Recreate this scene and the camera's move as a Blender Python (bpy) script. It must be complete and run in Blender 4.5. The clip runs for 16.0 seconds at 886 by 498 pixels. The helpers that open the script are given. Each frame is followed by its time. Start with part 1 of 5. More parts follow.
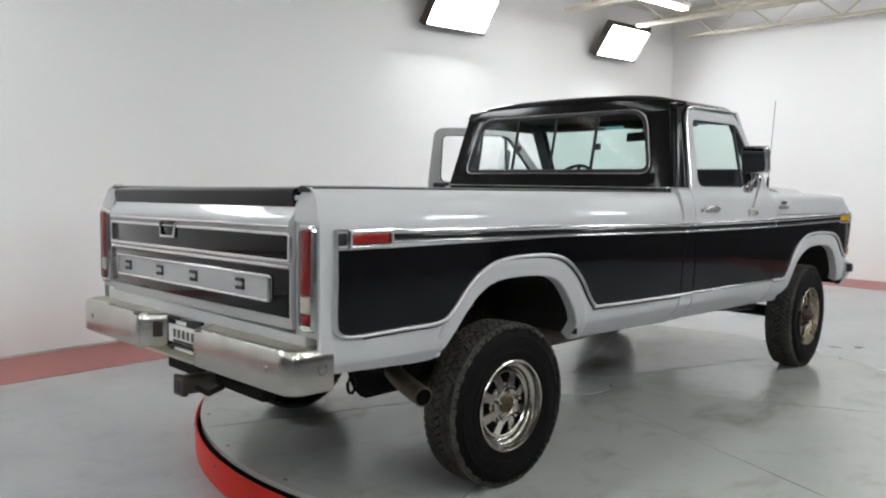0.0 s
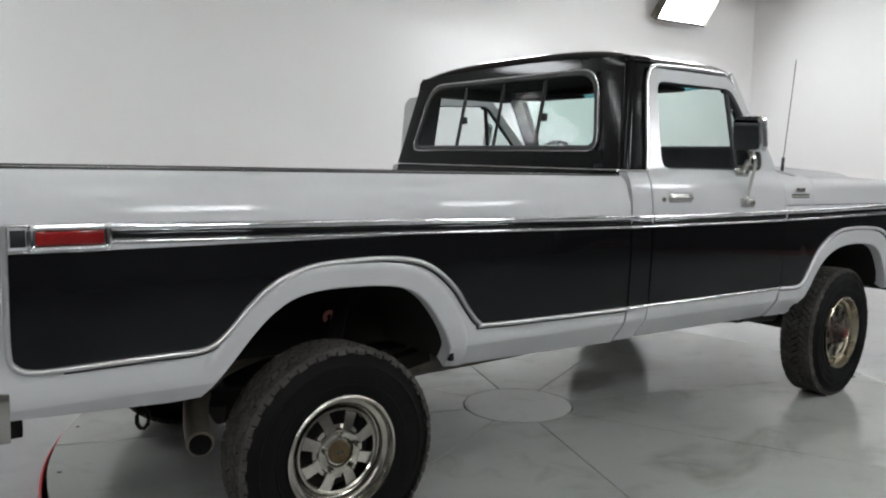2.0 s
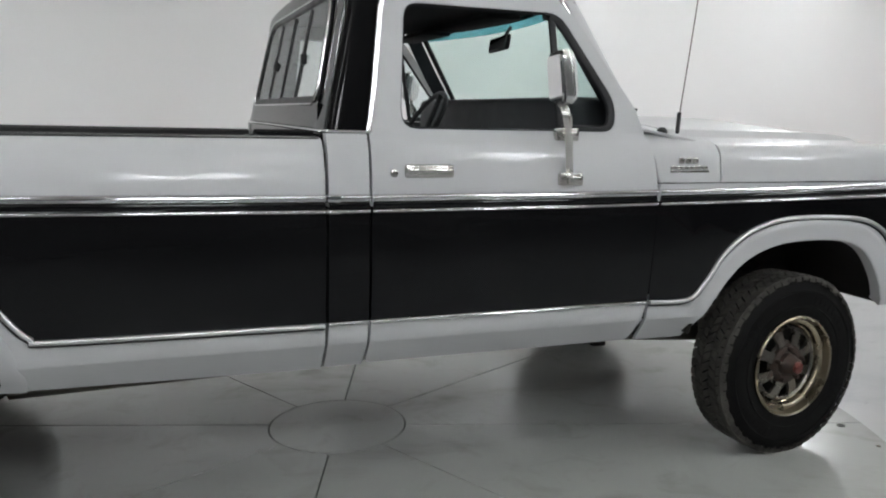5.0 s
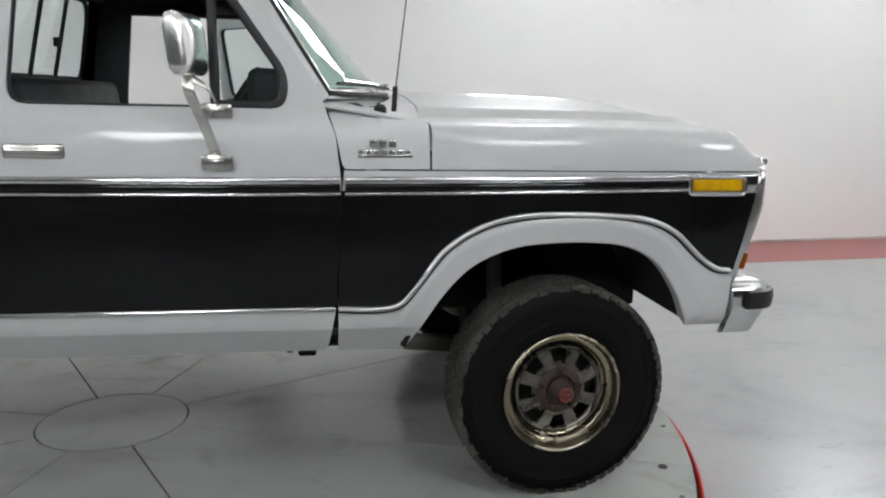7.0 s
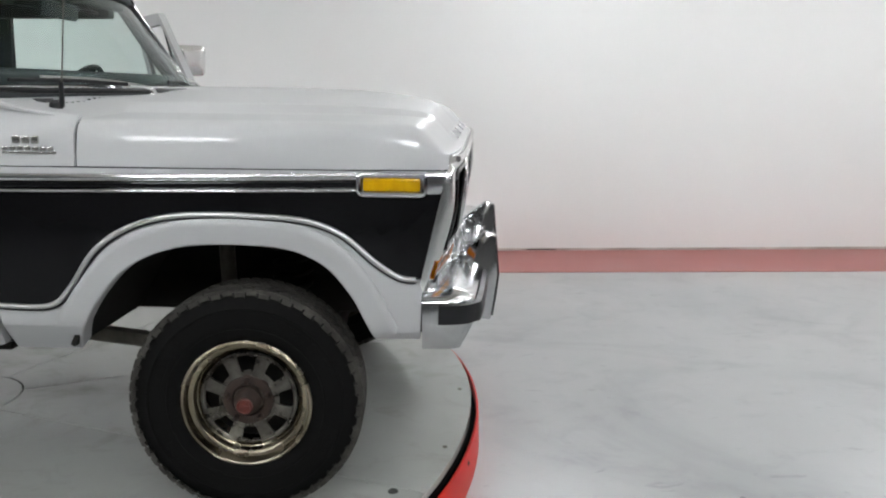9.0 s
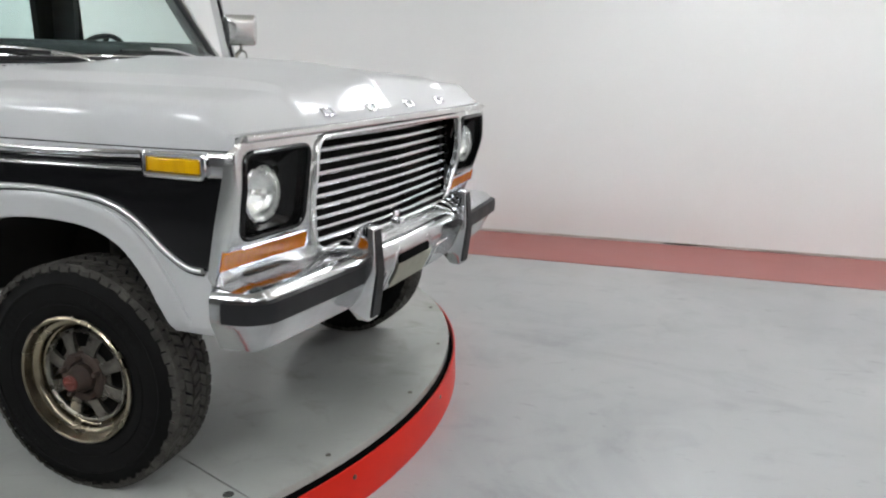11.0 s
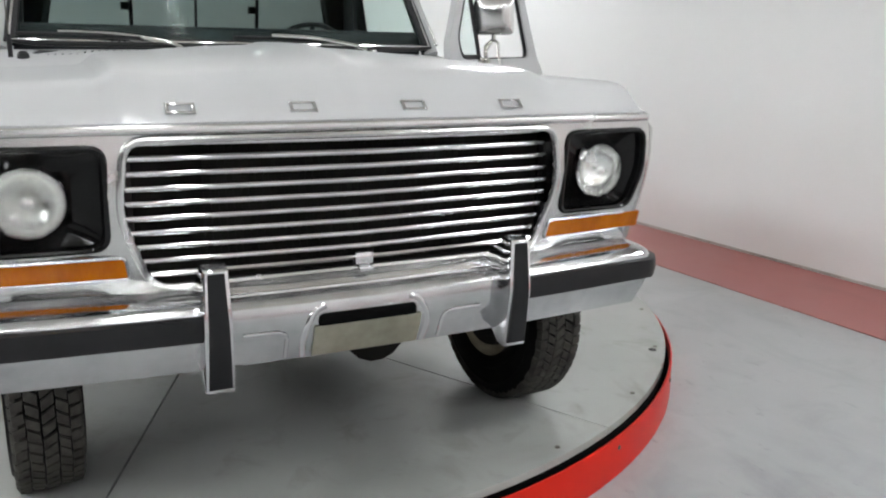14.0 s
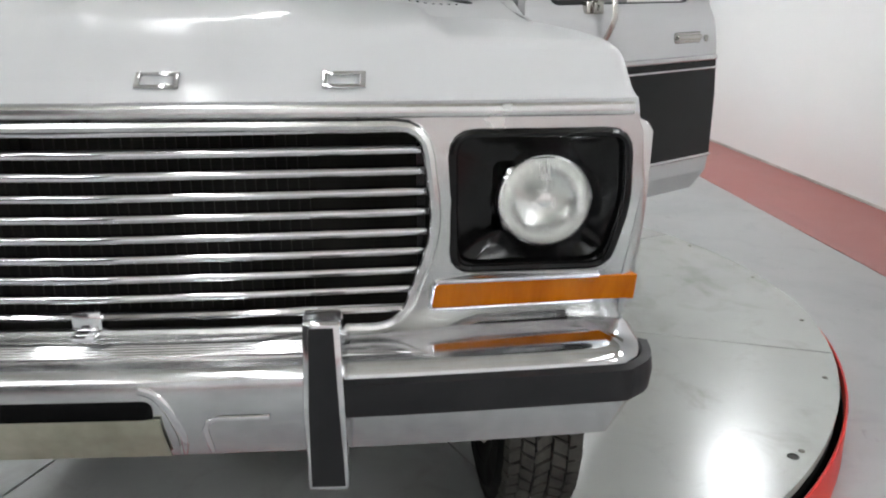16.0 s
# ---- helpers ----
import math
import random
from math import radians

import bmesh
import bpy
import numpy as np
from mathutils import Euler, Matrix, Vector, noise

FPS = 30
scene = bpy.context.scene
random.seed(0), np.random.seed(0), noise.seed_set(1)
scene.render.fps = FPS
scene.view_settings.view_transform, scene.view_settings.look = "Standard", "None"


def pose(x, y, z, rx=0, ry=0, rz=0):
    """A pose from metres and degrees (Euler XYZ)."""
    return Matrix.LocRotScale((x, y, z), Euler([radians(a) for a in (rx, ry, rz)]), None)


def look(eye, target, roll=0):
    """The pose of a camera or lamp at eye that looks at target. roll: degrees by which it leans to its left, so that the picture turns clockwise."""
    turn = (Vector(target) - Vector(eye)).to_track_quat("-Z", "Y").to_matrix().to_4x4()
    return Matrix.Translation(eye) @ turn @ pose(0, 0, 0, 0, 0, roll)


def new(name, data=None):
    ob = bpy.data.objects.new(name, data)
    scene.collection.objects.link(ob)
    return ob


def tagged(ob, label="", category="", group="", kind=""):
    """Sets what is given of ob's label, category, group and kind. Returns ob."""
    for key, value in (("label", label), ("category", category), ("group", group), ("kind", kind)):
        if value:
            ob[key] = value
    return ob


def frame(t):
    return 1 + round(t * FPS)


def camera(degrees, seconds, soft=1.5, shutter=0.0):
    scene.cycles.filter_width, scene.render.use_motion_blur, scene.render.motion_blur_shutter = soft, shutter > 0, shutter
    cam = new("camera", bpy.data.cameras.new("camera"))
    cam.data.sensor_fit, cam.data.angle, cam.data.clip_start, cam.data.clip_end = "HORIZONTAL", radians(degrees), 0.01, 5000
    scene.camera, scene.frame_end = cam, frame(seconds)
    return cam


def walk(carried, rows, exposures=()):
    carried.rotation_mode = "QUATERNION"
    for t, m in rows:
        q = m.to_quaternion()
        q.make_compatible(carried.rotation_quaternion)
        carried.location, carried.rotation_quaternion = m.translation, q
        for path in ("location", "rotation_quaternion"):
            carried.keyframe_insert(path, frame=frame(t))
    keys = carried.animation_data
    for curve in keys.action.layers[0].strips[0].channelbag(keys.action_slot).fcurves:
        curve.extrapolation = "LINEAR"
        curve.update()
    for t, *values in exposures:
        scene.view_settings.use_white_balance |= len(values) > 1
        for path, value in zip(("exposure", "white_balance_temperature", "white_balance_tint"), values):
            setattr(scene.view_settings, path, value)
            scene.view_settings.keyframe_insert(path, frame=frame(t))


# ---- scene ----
cam = camera(58.0, 16.0, 2.1)
PATH = [
    (0, (-2.738, -3.367, 1.662), (-1.363, -1.927, 1.472), -0.0),
    (0.5, (-2.393, -3.336, 1.66), (-1.065, -1.85, 1.484), -0.1),
    (1, (-2.032, -3.296, 1.654), (-0.752, -1.769, 1.484), -0.1),
    (1.5, (-1.679, -3.339, 1.655), (-0.454, -1.77, 1.462), -0.0),
    (2, (-1.311, -3.374, 1.659), (-0.15, -1.764, 1.413), 0.3),
    (2.5, (-0.977, -3.373, 1.653), (0.129, -1.731, 1.366), 0.6),
    (3, (-0.602, -3.432, 1.634), (0.415, -1.736, 1.337), 0.0),
    (3.5, (-0.2, -3.484, 1.648), (0.716, -1.734, 1.332), -0.4),
    (3.7, (-0.047, -3.481, 1.651), (0.835, -1.716, 1.328), -0.5),
    (5.8, (1.522, -3.443, 1.631), (2.057, -1.547, 1.282), 0.0),
    (6, (1.695, -3.46, 1.623), (2.184, -1.552, 1.275), -0.2),
    (6.5, (2.115, -3.471, 1.604), (2.524, -1.547, 1.242), 0.0),
    (7, (2.54, -3.489, 1.608), (2.864, -1.553, 1.225), 0.0),
    (7.5, (3.028, -3.488, 1.599), (3.221, -1.537, 1.204), -0.7),
    (8, (3.516, -3.445, 1.594), (3.566, -1.487, 1.188), -1.1),
    (8.5, (3.87, -3.384, 1.607), (3.832, -1.429, 1.19), -1.1),
    (9, (4.176, -3.397, 1.585), (4.067, -1.438, 1.194), -0.9),
    (9.5, (4.509, -3.337, 1.567), (4.285, -1.388, 1.175), -1.2),
    (10, (4.831, -3.163, 1.57), (4.445, -1.246, 1.151), -1.1),
    (10.2, (4.968, -3.093, 1.567), (4.506, -1.194, 1.143), -1.1),
    (12.3, (5.89, -1.932, 1.574), (4.681, -0.403, 1.123), -0.1),
    (12.5, (5.963, -1.79, 1.554), (4.674, -0.324, 1.116), -0.5),
    (13, (6.071, -1.458, 1.556), (4.615, -0.161, 1.11), -0.3),
    (13.5, (6.153, -1.084, 1.535), (4.518, -0.018, 1.1), -0.3),
    (14, (6.116, -0.738, 1.527), (4.359, 0.108, 1.082), 0.4),
    (14.5, (5.994, -0.415, 1.538), (4.162, 0.227, 1.054), 0.9),
    (15, (5.869, -0.04, 1.518), (3.976, 0.379, 1.027), 0.7),
    (15.5, (5.651, 0.286, 1.511), (3.734, 0.529, 0.996), 0.5),
    (16, (5.428, 0.568, 1.524), (3.509, 0.656, 0.966), -0.1),
]
walk(cam, [(t, look(eye, target, roll)) for t, eye, target, roll in PATH],
     [(0, 0.54), (1.5, 0.45), (3, 0.38), (6, 0.40), (9, 0.56), (12.5, 0.65), (16, 0.75)])
LED_STRENGTH, STRIP_STRENGTH = 27.0, 18.0
DOOR_OPEN = 55.5
SEAMS = [25.3 + 45 * k for k in range(8)]
# first two are in view; the rest are unseen, added for fill light
LIGHTS = [(4.77, 4.12, 3.76, 0, 35), (8.42, 4.12, 3.74, 0, 35), (-2.15, 4.12, 3.78, 0, 35),
          (4.75, -5.6, 3.78, 180, 35), (8.2, -5.6, 3.78, 180, 35), (1.3, -5.6, 3.78, 180, 35), (-2.15, -5.6, 3.78, 180, 35), (-5.6, -5.6, 3.78, 180, 35)]
JOISTS = [-6.0, -4.2, -2.4, -0.6, 1.2, 3.0, 4.8, 6.6, 8.4, 9.9]
# places of unseen ceiling strips, added to brighten walls and truck
FILL_STRIPS = [(x, y) for x in (-4.5, -0.9, 2.7, 6.3, 9.0) for y in (-3.4, -0.4, 2.5) if (x, y) not in ((-0.9, 2.5), (2.7, 2.5), (9.0, 2.5))] + [(-2.7, 2.5), (7.7, -1.9), (7.7, -4.9), (-7.3, -3.4), (-7.3, -0.4), (-7.3, 2.5)]

# ---- light and exposure ----
world = bpy.data.worlds.new("world")
scene.world = world
world.use_nodes = True
world.node_tree.nodes["Background"].inputs[0].default_value = (0.8, 0.82, 0.85, 1)
world.node_tree.nodes["Background"].inputs[1].default_value = 0.03


# ---- materials ----
def base_material(name, colour, rough=0.5, metal=0.0, **more):
    m = bpy.data.materials.new(name)
    m.use_nodes = True
    b = m.node_tree.nodes["Principled BSDF"]
    b.inputs["Base Color"].default_value = (*colour, 1)
    b.inputs["Roughness"].default_value = rough
    b.inputs["Metallic"].default_value = metal
    for key, value in more.items():
        b.inputs[key.replace("_", " ")].default_value = value
    return m


def add(m, kind, **values):
    n = m.node_tree.nodes.new(kind)
    for key, value in values.items():
        n.inputs[key.replace("_", " ")].default_value = value
    return n


def wire(m, a, out, b, into):
    m.node_tree.links.new(a.outputs[out], b.inputs[into])


def noisy(name, dark, light, scale, rough=(0.4, 0.6), metal=0.0, bump=0.0, fine=None, stretch=(1, 1, 1), **more):
    """Two scales of noise drive colour, roughness and relief."""
    m = base_material(name, light, rough[0], metal, **more)
    b = m.node_tree.nodes["Principled BSDF"]
    coord = add(m, "ShaderNodeTexCoord")
    mapping = add(m, "ShaderNodeMapping", Scale=stretch)
    wire(m, coord, "Object", mapping, "Vector")
    big = add(m, "ShaderNodeTexNoise", Scale=scale, Detail=3.0, Roughness=0.5)
    small = add(m, "ShaderNodeTexNoise", Scale=fine or scale * 5, Detail=2.0)
    wire(m, mapping, "Vector", big, "Vector")
    wire(m, mapping, "Vector", small, "Vector")
    mix = add(m, "ShaderNodeMath")
    mix.operation = "MULTIPLY_ADD"
    mix.inputs[1].default_value = 0.22
    wire(m, small, "Fac", mix, 0)
    half = add(m, "ShaderNodeMath")
    half.operation = "MULTIPLY"
    half.inputs[1].default_value = 0.78
    wire(m, big, "Fac", half, 0)
    wire(m, half, 0, mix, 2)
    ramp = add(m, "ShaderNodeValToRGB")
    ramp.color_ramp.elements[0].position, ramp.color_ramp.elements[1].position = 0.28, 0.72
    ramp.color_ramp.elements[0].color, ramp.color_ramp.elements[1].color = (*dark, 1), (*light, 1)
    wire(m, mix, 0, ramp, "Fac")
    wire(m, ramp, "Color", b, "Base Color")
    spread = add(m, "ShaderNodeMapRange")
    spread.inputs["From Min"].default_value, spread.inputs["From Max"].default_value = 0.3, 0.7
    spread.inputs["To Min"].default_value, spread.inputs["To Max"].default_value = rough
    wire(m, mix, 0, spread, "Value")
    wire(m, spread, "Result", b, "Roughness")
    if bump:
        relief = add(m, "ShaderNodeBump", Strength=bump, Distance=0.004)
        wire(m, mix, 0, relief, "Height")
        wire(m, relief, "Normal", b, "Normal")
    return m


SILVER = noisy("silver_paint", (0.422, 0.425, 0.428), (0.456, 0.459, 0.462), 1.5, (0.44, 0.50), 0.05, fine=900, Coat_Weight=0.38, Coat_Roughness=0.085, Specular_IOR_Level=0.10)
BLACK = noisy("black_paint", (0.0035, 0.0035, 0.004), (0.0055, 0.0055, 0.006), 2.0, (0.04, 0.08), 0.0, Specular_IOR_Level=0.27)
CHROME = noisy("chrome", (0.57, 0.57, 0.58), (0.75, 0.75, 0.76), 6.0, (0.05, 0.13), 1.0)
WORN_CHROME = noisy("worn_chrome", (0.40, 0.385, 0.345), (0.62, 0.61, 0.585), 3.0, (0.16, 0.28), 1.0, fine=9, bump=0.02)
ALUMINIUM = noisy("bright_aluminium", (0.62, 0.62, 0.615), (0.74, 0.74, 0.73), 6.0, (0.18, 0.28), 1.0)
BEAD = noisy("arch_moulding_metal", (0.52, 0.52, 0.52), (0.66, 0.66, 0.66), 8.0, (0.30, 0.42), 1.0)
BUMPER_CHROME = noisy("bumper_chrome", (0.40, 0.405, 0.41), (0.66, 0.665, 0.67), 4.0, (0.07, 0.24), 1.0, fine=26)
BLACK_TOP = noisy("black_cab_top_paint", (0.0035, 0.0035, 0.004), (0.006, 0.006, 0.0065), 2.0, (0.08, 0.12), 0.0, Specular_IOR_Level=0.11)
BRASSY = noisy("tarnished_wheel_chrome", (0.22, 0.185, 0.13), (0.37, 0.33, 0.255), 7.0, (0.2, 0.34), 1.0)
STEEL_WHEEL = noisy("wheel_chrome", (0.30, 0.28, 0.245), (0.55, 0.53, 0.49), 9.0, (0.12, 0.28), 1.0)
DULL_STEEL = noisy("dull_wheel_steel", (0.06, 0.053, 0.043), (0.24, 0.225, 0.20), 18.0, (0.2, 0.4), 0.95, bump=0.02)
RUST = noisy("rusty_hub", (0.018, 0.013, 0.011), (0.066, 0.042, 0.032), 25.0, (0.55, 0.85), 0.3, bump=0.3)
RUBBER = noisy("tyre_rubber", (0.0030, 0.0029, 0.0029), (0.0056, 0.0054, 0.0052), 9.0, (0.6, 0.8), bump=0.08, Specular_IOR_Level=0.10)
TREAD = noisy("tread_rubber", (0.020, 0.019, 0.017), (0.072, 0.068, 0.060), 14.0, (0.7, 0.9), bump=0.15, Specular_IOR_Level=0.2)
TRIM_BLACK = noisy("black_trim_rubber", (0.006, 0.006, 0.007), (0.013, 0.013, 0.014), 12.0, (0.42, 0.58), bump=0.04, Specular_IOR_Level=0.3)
BUCKET = base_material("headlamp_bucket_black", (0.004, 0.004, 0.004), 0.16, Specular_IOR_Level=0.3)
DARK = noisy("underbody", (0.005, 0.0047, 0.0042), (0.018, 0.016, 0.014), 7.0, (0.75, 0.95), bump=0.3, Specular_IOR_Level=0.2)
GREY_METAL = noisy("greasy_steel", (0.05, 0.046, 0.04), (0.17, 0.155, 0.13), 9.0, (0.45, 0.75), 0.6, bump=0.2)
VINYL = noisy("dark_vinyl", (0.006, 0.007, 0.009), (0.014, 0.015, 0.018), 10.0, (0.5, 0.65), bump=0.2, Specular_IOR_Level=0.3)
HEADLINER = noisy("headliner", (0.014, 0.014, 0.015), (0.026, 0.026, 0.027), 12.0, (0.8, 0.95))
AMBER = noisy("amber_lens", (0.36, 0.085, 0.001), (0.52, 0.150, 0.002), 9.0, (0.14, 0.22), 0.0, fine=60, stretch=(1, 2.5, 0.6), Specular_IOR_Level=0.3)
YELLOW = noisy("yellow_lens", (0.42, 0.21, 0.002), (0.60, 0.35, 0.002), 9.0, (0.14, 0.22), 0.0, fine=50, stretch=(2.5, 1, 0.6), Specular_IOR_Level=0.3)
RED = noisy("red_lens", (0.13, 0.006, 0.006), (0.20, 0.011, 0.010), 9.0, (0.12, 0.2), 0.0, fine=60, Specular_IOR_Level=0.4)
WHITE_LENS = noisy("clear_lens_white", (0.38, 0.34, 0.27), (0.55, 0.51, 0.44), 20.0, (0.12, 0.2), 0.0, Specular_IOR_Level=0.5)
BED_LINER = noisy("bed_liner", (0.010, 0.010, 0.011), (0.024, 0.024, 0.025), 20.0, (0.5, 0.7), bump=0.3)
PLATE_DULL = noisy("dull_plate", (0.30, 0.29, 0.22), (0.50, 0.49, 0.40), 9.0, (0.35, 0.5), 0.85)
PLATE_WHITE = base_material("plate_white", (0.72, 0.72, 0.72), 0.4)
RED_PLASTIC = noisy("faded_red", (0.07, 0.014, 0.010), (0.14, 0.026, 0.018), 30.0, (0.4, 0.6))
PINK = base_material("faded_pink_tag", (0.85, 0.34, 0.28), 0.5)
WALL = noisy("white_wall", (0.77, 0.77, 0.765), (0.81, 0.81, 0.805), 0.5, (0.55, 0.7), fine=40, bump=0.03)
# dark tones of the unseen walls, chosen for what the bodywork reflects
DARK_WALL = noisy("mid_grey_wall", (0.16, 0.16, 0.16), (0.20, 0.20, 0.20), 0.6, (0.7, 0.85), fine=40)
CHARCOAL_WALL = noisy("charcoal_wall", (0.040, 0.040, 0.042), (0.055, 0.055, 0.057), 0.6, (0.7, 0.85), fine=40)
CEILING = noisy("ceiling_paint", (0.62, 0.61, 0.57), (0.70, 0.69, 0.65), 0.8, (0.6, 0.8))
JOIST = noisy("joist_paint", (0.50, 0.47, 0.38), (0.62, 0.58, 0.48), 5.0, (0.5, 0.7))
RED_PAINT = noisy("red_floor_paint", (0.285, 0.088, 0.080), (0.315, 0.100, 0.092), 0.7, (0.35, 0.45), fine=4)
RED_SKIRT = noisy("red_skirt_paint", (0.50, 0.014, 0.007), (0.58, 0.020, 0.010), 2.0, (0.30, 0.42), fine=6, Specular_IOR_Level=0.16)
FLOOR = noisy("grey_epoxy_floor", (0.315, 0.320, 0.322), (0.345, 0.350, 0.352), 0.9, (0.27, 0.33), fine=5)
TABLE = noisy("turntable_paint", (0.335, 0.340, 0.327), (0.375, 0.380, 0.362), 1.6, (0.19, 0.26), fine=6, Coat_Weight=0.12, Coat_Roughness=0.12)
SEAM = base_material("dark_seam", (0.03, 0.03, 0.028), 0.8)
# near-black colour stands in for the shade inside openings
HOLE_SHADE = base_material("unlit_opening", (0.003, 0.003, 0.003), 0.9, Specular_IOR_Level=0.05)
BASEBOARD = noisy("scuffed_base", (0.20, 0.16, 0.125), (0.66, 0.64, 0.61), 2.2, (0.5, 0.7), fine=30)



def stained(m, scale, low, high, tint, stretch=(1, 1, 1), seed=0.0, twist=0.6):
    """Lays soft worn smudges over a painted material."""
    b = m.node_tree.nodes["Principled BSDF"]
    old = b.inputs["Base Color"].links[0].from_socket
    coord = add(m, "ShaderNodeTexCoord")
    mapping = add(m, "ShaderNodeMapping", Scale=stretch, Location=(seed, seed * 0.7, 0), Rotation=(0, 0, twist))
    wire(m, coord, "Object", mapping, "Vector")
    cloud = add(m, "ShaderNodeTexNoise", Scale=scale, Detail=5.0, Roughness=0.6, Distortion=0.8)
    wire(m, mapping, "Vector", cloud, "Vector")
    reach = add(m, "ShaderNodeMapRange")
    reach.interpolation_type = "SMOOTHSTEP"
    reach.inputs["From Min"].default_value, reach.inputs["From Max"].default_value = low, high
    wire(m, cloud, "Fac", reach, "Value")
    mix = m.node_tree.nodes.new("ShaderNodeMix")
    mix.data_type, mix.blend_type = "RGBA", "MULTIPLY"
    mix.inputs[7].default_value = (*tint, 1)
    m.node_tree.links.new(reach.outputs[0], mix.inputs[0])
    m.node_tree.links.new(old, mix.inputs[6])
    m.node_tree.links.new(mix.outputs[2], b.inputs["Base Color"])
    return m


stained(FLOOR, 0.55, 0.46, 0.72, (0.79, 0.80, 0.81))
stained(FLOOR, 0.8, 0.50, 0.80, (1.12, 1.12, 1.12), seed=7.0)
stained(FLOOR, 1.1, 0.55, 0.76, (0.80, 0.80, 0.81), (0.55, 1.5, 1), 3.0, 0.35)
stained(FLOOR, 3.2, 0.50, 0.72, (0.88, 0.88, 0.885), seed=11.0)
stained(FLOOR, 9.0, 0.62, 0.72, (0.80, 0.80, 0.80), (0.6, 1.4, 1), 5.0, 1.2)
stained(TABLE, 1.2, 0.52, 0.78, (0.86, 0.86, 0.85), seed=2.0)
stained(TABLE, 1.3, 0.54, 0.80, (0.60, 0.59, 0.56), (0.7, 1.6, 1), 5.0, 1.1)
stained(TABLE, 5.0, 0.52, 0.74, (0.86, 0.86, 0.845), seed=9.0)
stained(RED_PAINT, 1.2, 0.52, 0.76, (0.86, 0.88, 0.88), (0.6, 1.6, 1), 1.0)

GLASS = base_material("window_glass", (0.84, 0.91, 0.90), 0.0, Transmission_Weight=1.0, IOR=1.1)
SCREEN_GLASS = base_material("tinted_windscreen_glass", (0.74, 0.88, 0.84), 0.0, Transmission_Weight=1.0, IOR=1.12)
LENS = base_material("headlamp_glass", (0.97, 0.98, 0.98), 0.05, Transmission_Weight=1.0, IOR=1.1)
flutes = add(LENS, "ShaderNodeTexWave", Scale=38.0, Distortion=0.4)
flutes.bands_direction = "Y"
where = add(LENS, "ShaderNodeTexCoord")
wire(LENS, where, "Object", flutes, "Vector")
blocks = add(LENS, "ShaderNodeTexWave", Scale=14.0, Distortion=0.2)
blocks.bands_direction = "Z"
wire(LENS, where, "Object", blocks, "Vector")
both_ways = add(LENS, "ShaderNodeMath")
both_ways.operation = "MULTIPLY"
wire(LENS, flutes, "Fac", both_ways, 0)
wire(LENS, blocks, "Fac", both_ways, 1)
relief = add(LENS, "ShaderNodeBump", Strength=0.32, Distance=0.01)
wire(LENS, both_ways, 0, relief, "Height")
wire(LENS, relief, "Normal", LENS.node_tree.nodes["Principled BSDF"], "Normal")
REFLECTOR = noisy("lamp_reflector", (0.84, 0.84, 0.82), (0.92, 0.92, 0.90), 20.0, (0.20, 0.28), 1.0, bump=0.05)
BRONZE = noisy("bronze_cap", (0.05, 0.036, 0.018), (0.17, 0.125, 0.065), 14.0, (0.3, 0.5), 0.8)
PIPE = noisy("tarnished_pipe", (0.06, 0.05, 0.036), (0.17, 0.145, 0.11), 8.0, (0.4, 0.65), 0.7, bump=0.1)
MIRROR = base_material("mirror_glass", (0.85, 0.86, 0.87), 0.02, 1.0)
TINT = base_material("windscreen_tint_band", (0.20, 0.46, 0.53), 0.0, Transmission_Weight=1.0, IOR=1.05)


def glowing(name, colour, strength):
    m = bpy.data.materials.new(name)
    m.use_nodes = True
    b = m.node_tree.nodes["Principled BSDF"]
    b.inputs["Base Color"].default_value = (0.8, 0.8, 0.8, 1)
    b.inputs["Emission Color"].default_value = (*colour, 1)
    b.inputs["Emission Strength"].default_value = strength
    return m


LED = glowing("led_panel_glow", (0.965, 1.0, 1.035), LED_STRENGTH)
TUBE = glowing("fill_strip_glow", (0.97, 1.0, 1.01), STRIP_STRENGTH)


# ---- mesh helpers ----
RAKE = 0.0232
TILT = Matrix(((1, 0, RAKE, -RAKE), (0, 1, 0, 0), (-RAKE, 0, 1, RAKE * 1.69), (0, 0, 0, 1)))


def part(name, bm, material, parent=None, label="", rake=True, smooth=38):
    """Links a bmesh as one mesh object. Body parts are laid to the truck's rake."""
    if rake:
        bm.transform(TILT)
    bmesh.ops.recalc_face_normals(bm, faces=bm.faces)
    mesh = bpy.data.meshes.new(name)
    bm.to_mesh(mesh)
    bm.free()
    for p in mesh.polygons:
        p.use_smooth = smooth > 0
    if smooth:
        mesh.set_sharp_from_angle(angle=radians(smooth))
    mesh.materials.append(material)
    ob = new(name, mesh)
    ob.parent = parent
    if label:
        tagged(ob, label)
    return ob


def thing(name, label, category, group=""):
    return tagged(new(name), label, category, group)


def flip(bm):
    """The other side of the truck."""
    bm.transform(Matrix.Diagonal((1, -1, 1, 1)))
    bmesh.ops.reverse_faces(bm, faces=bm.faces)
    return bm


def merged(*meshes):
    bm = bmesh.new()
    for other in meshes:
        tmp = bpy.data.meshes.new("tmp")
        other.to_mesh(tmp)
        other.free()
        bm.from_mesh(tmp)
        bpy.data.meshes.remove(tmp)
    return bm


def spline(points, n=5):
    """A smooth line through the given points."""
    pts = [Vector(p) for p in points]
    out = []
    for i in range(len(pts) - 1):
        a, b, c, d = pts[max(i - 1, 0)], pts[i], pts[i + 1], pts[min(i + 2, len(pts) - 1)]
        for k in range(n):
            t = k / n
            out.append(0.5 * (2 * b + (c - a) * t + (2 * a - 5 * b + 4 * c - d) * t * t + (3 * b - a - 3 * c + d) * t ** 3))
    return out + [pts[-1]]


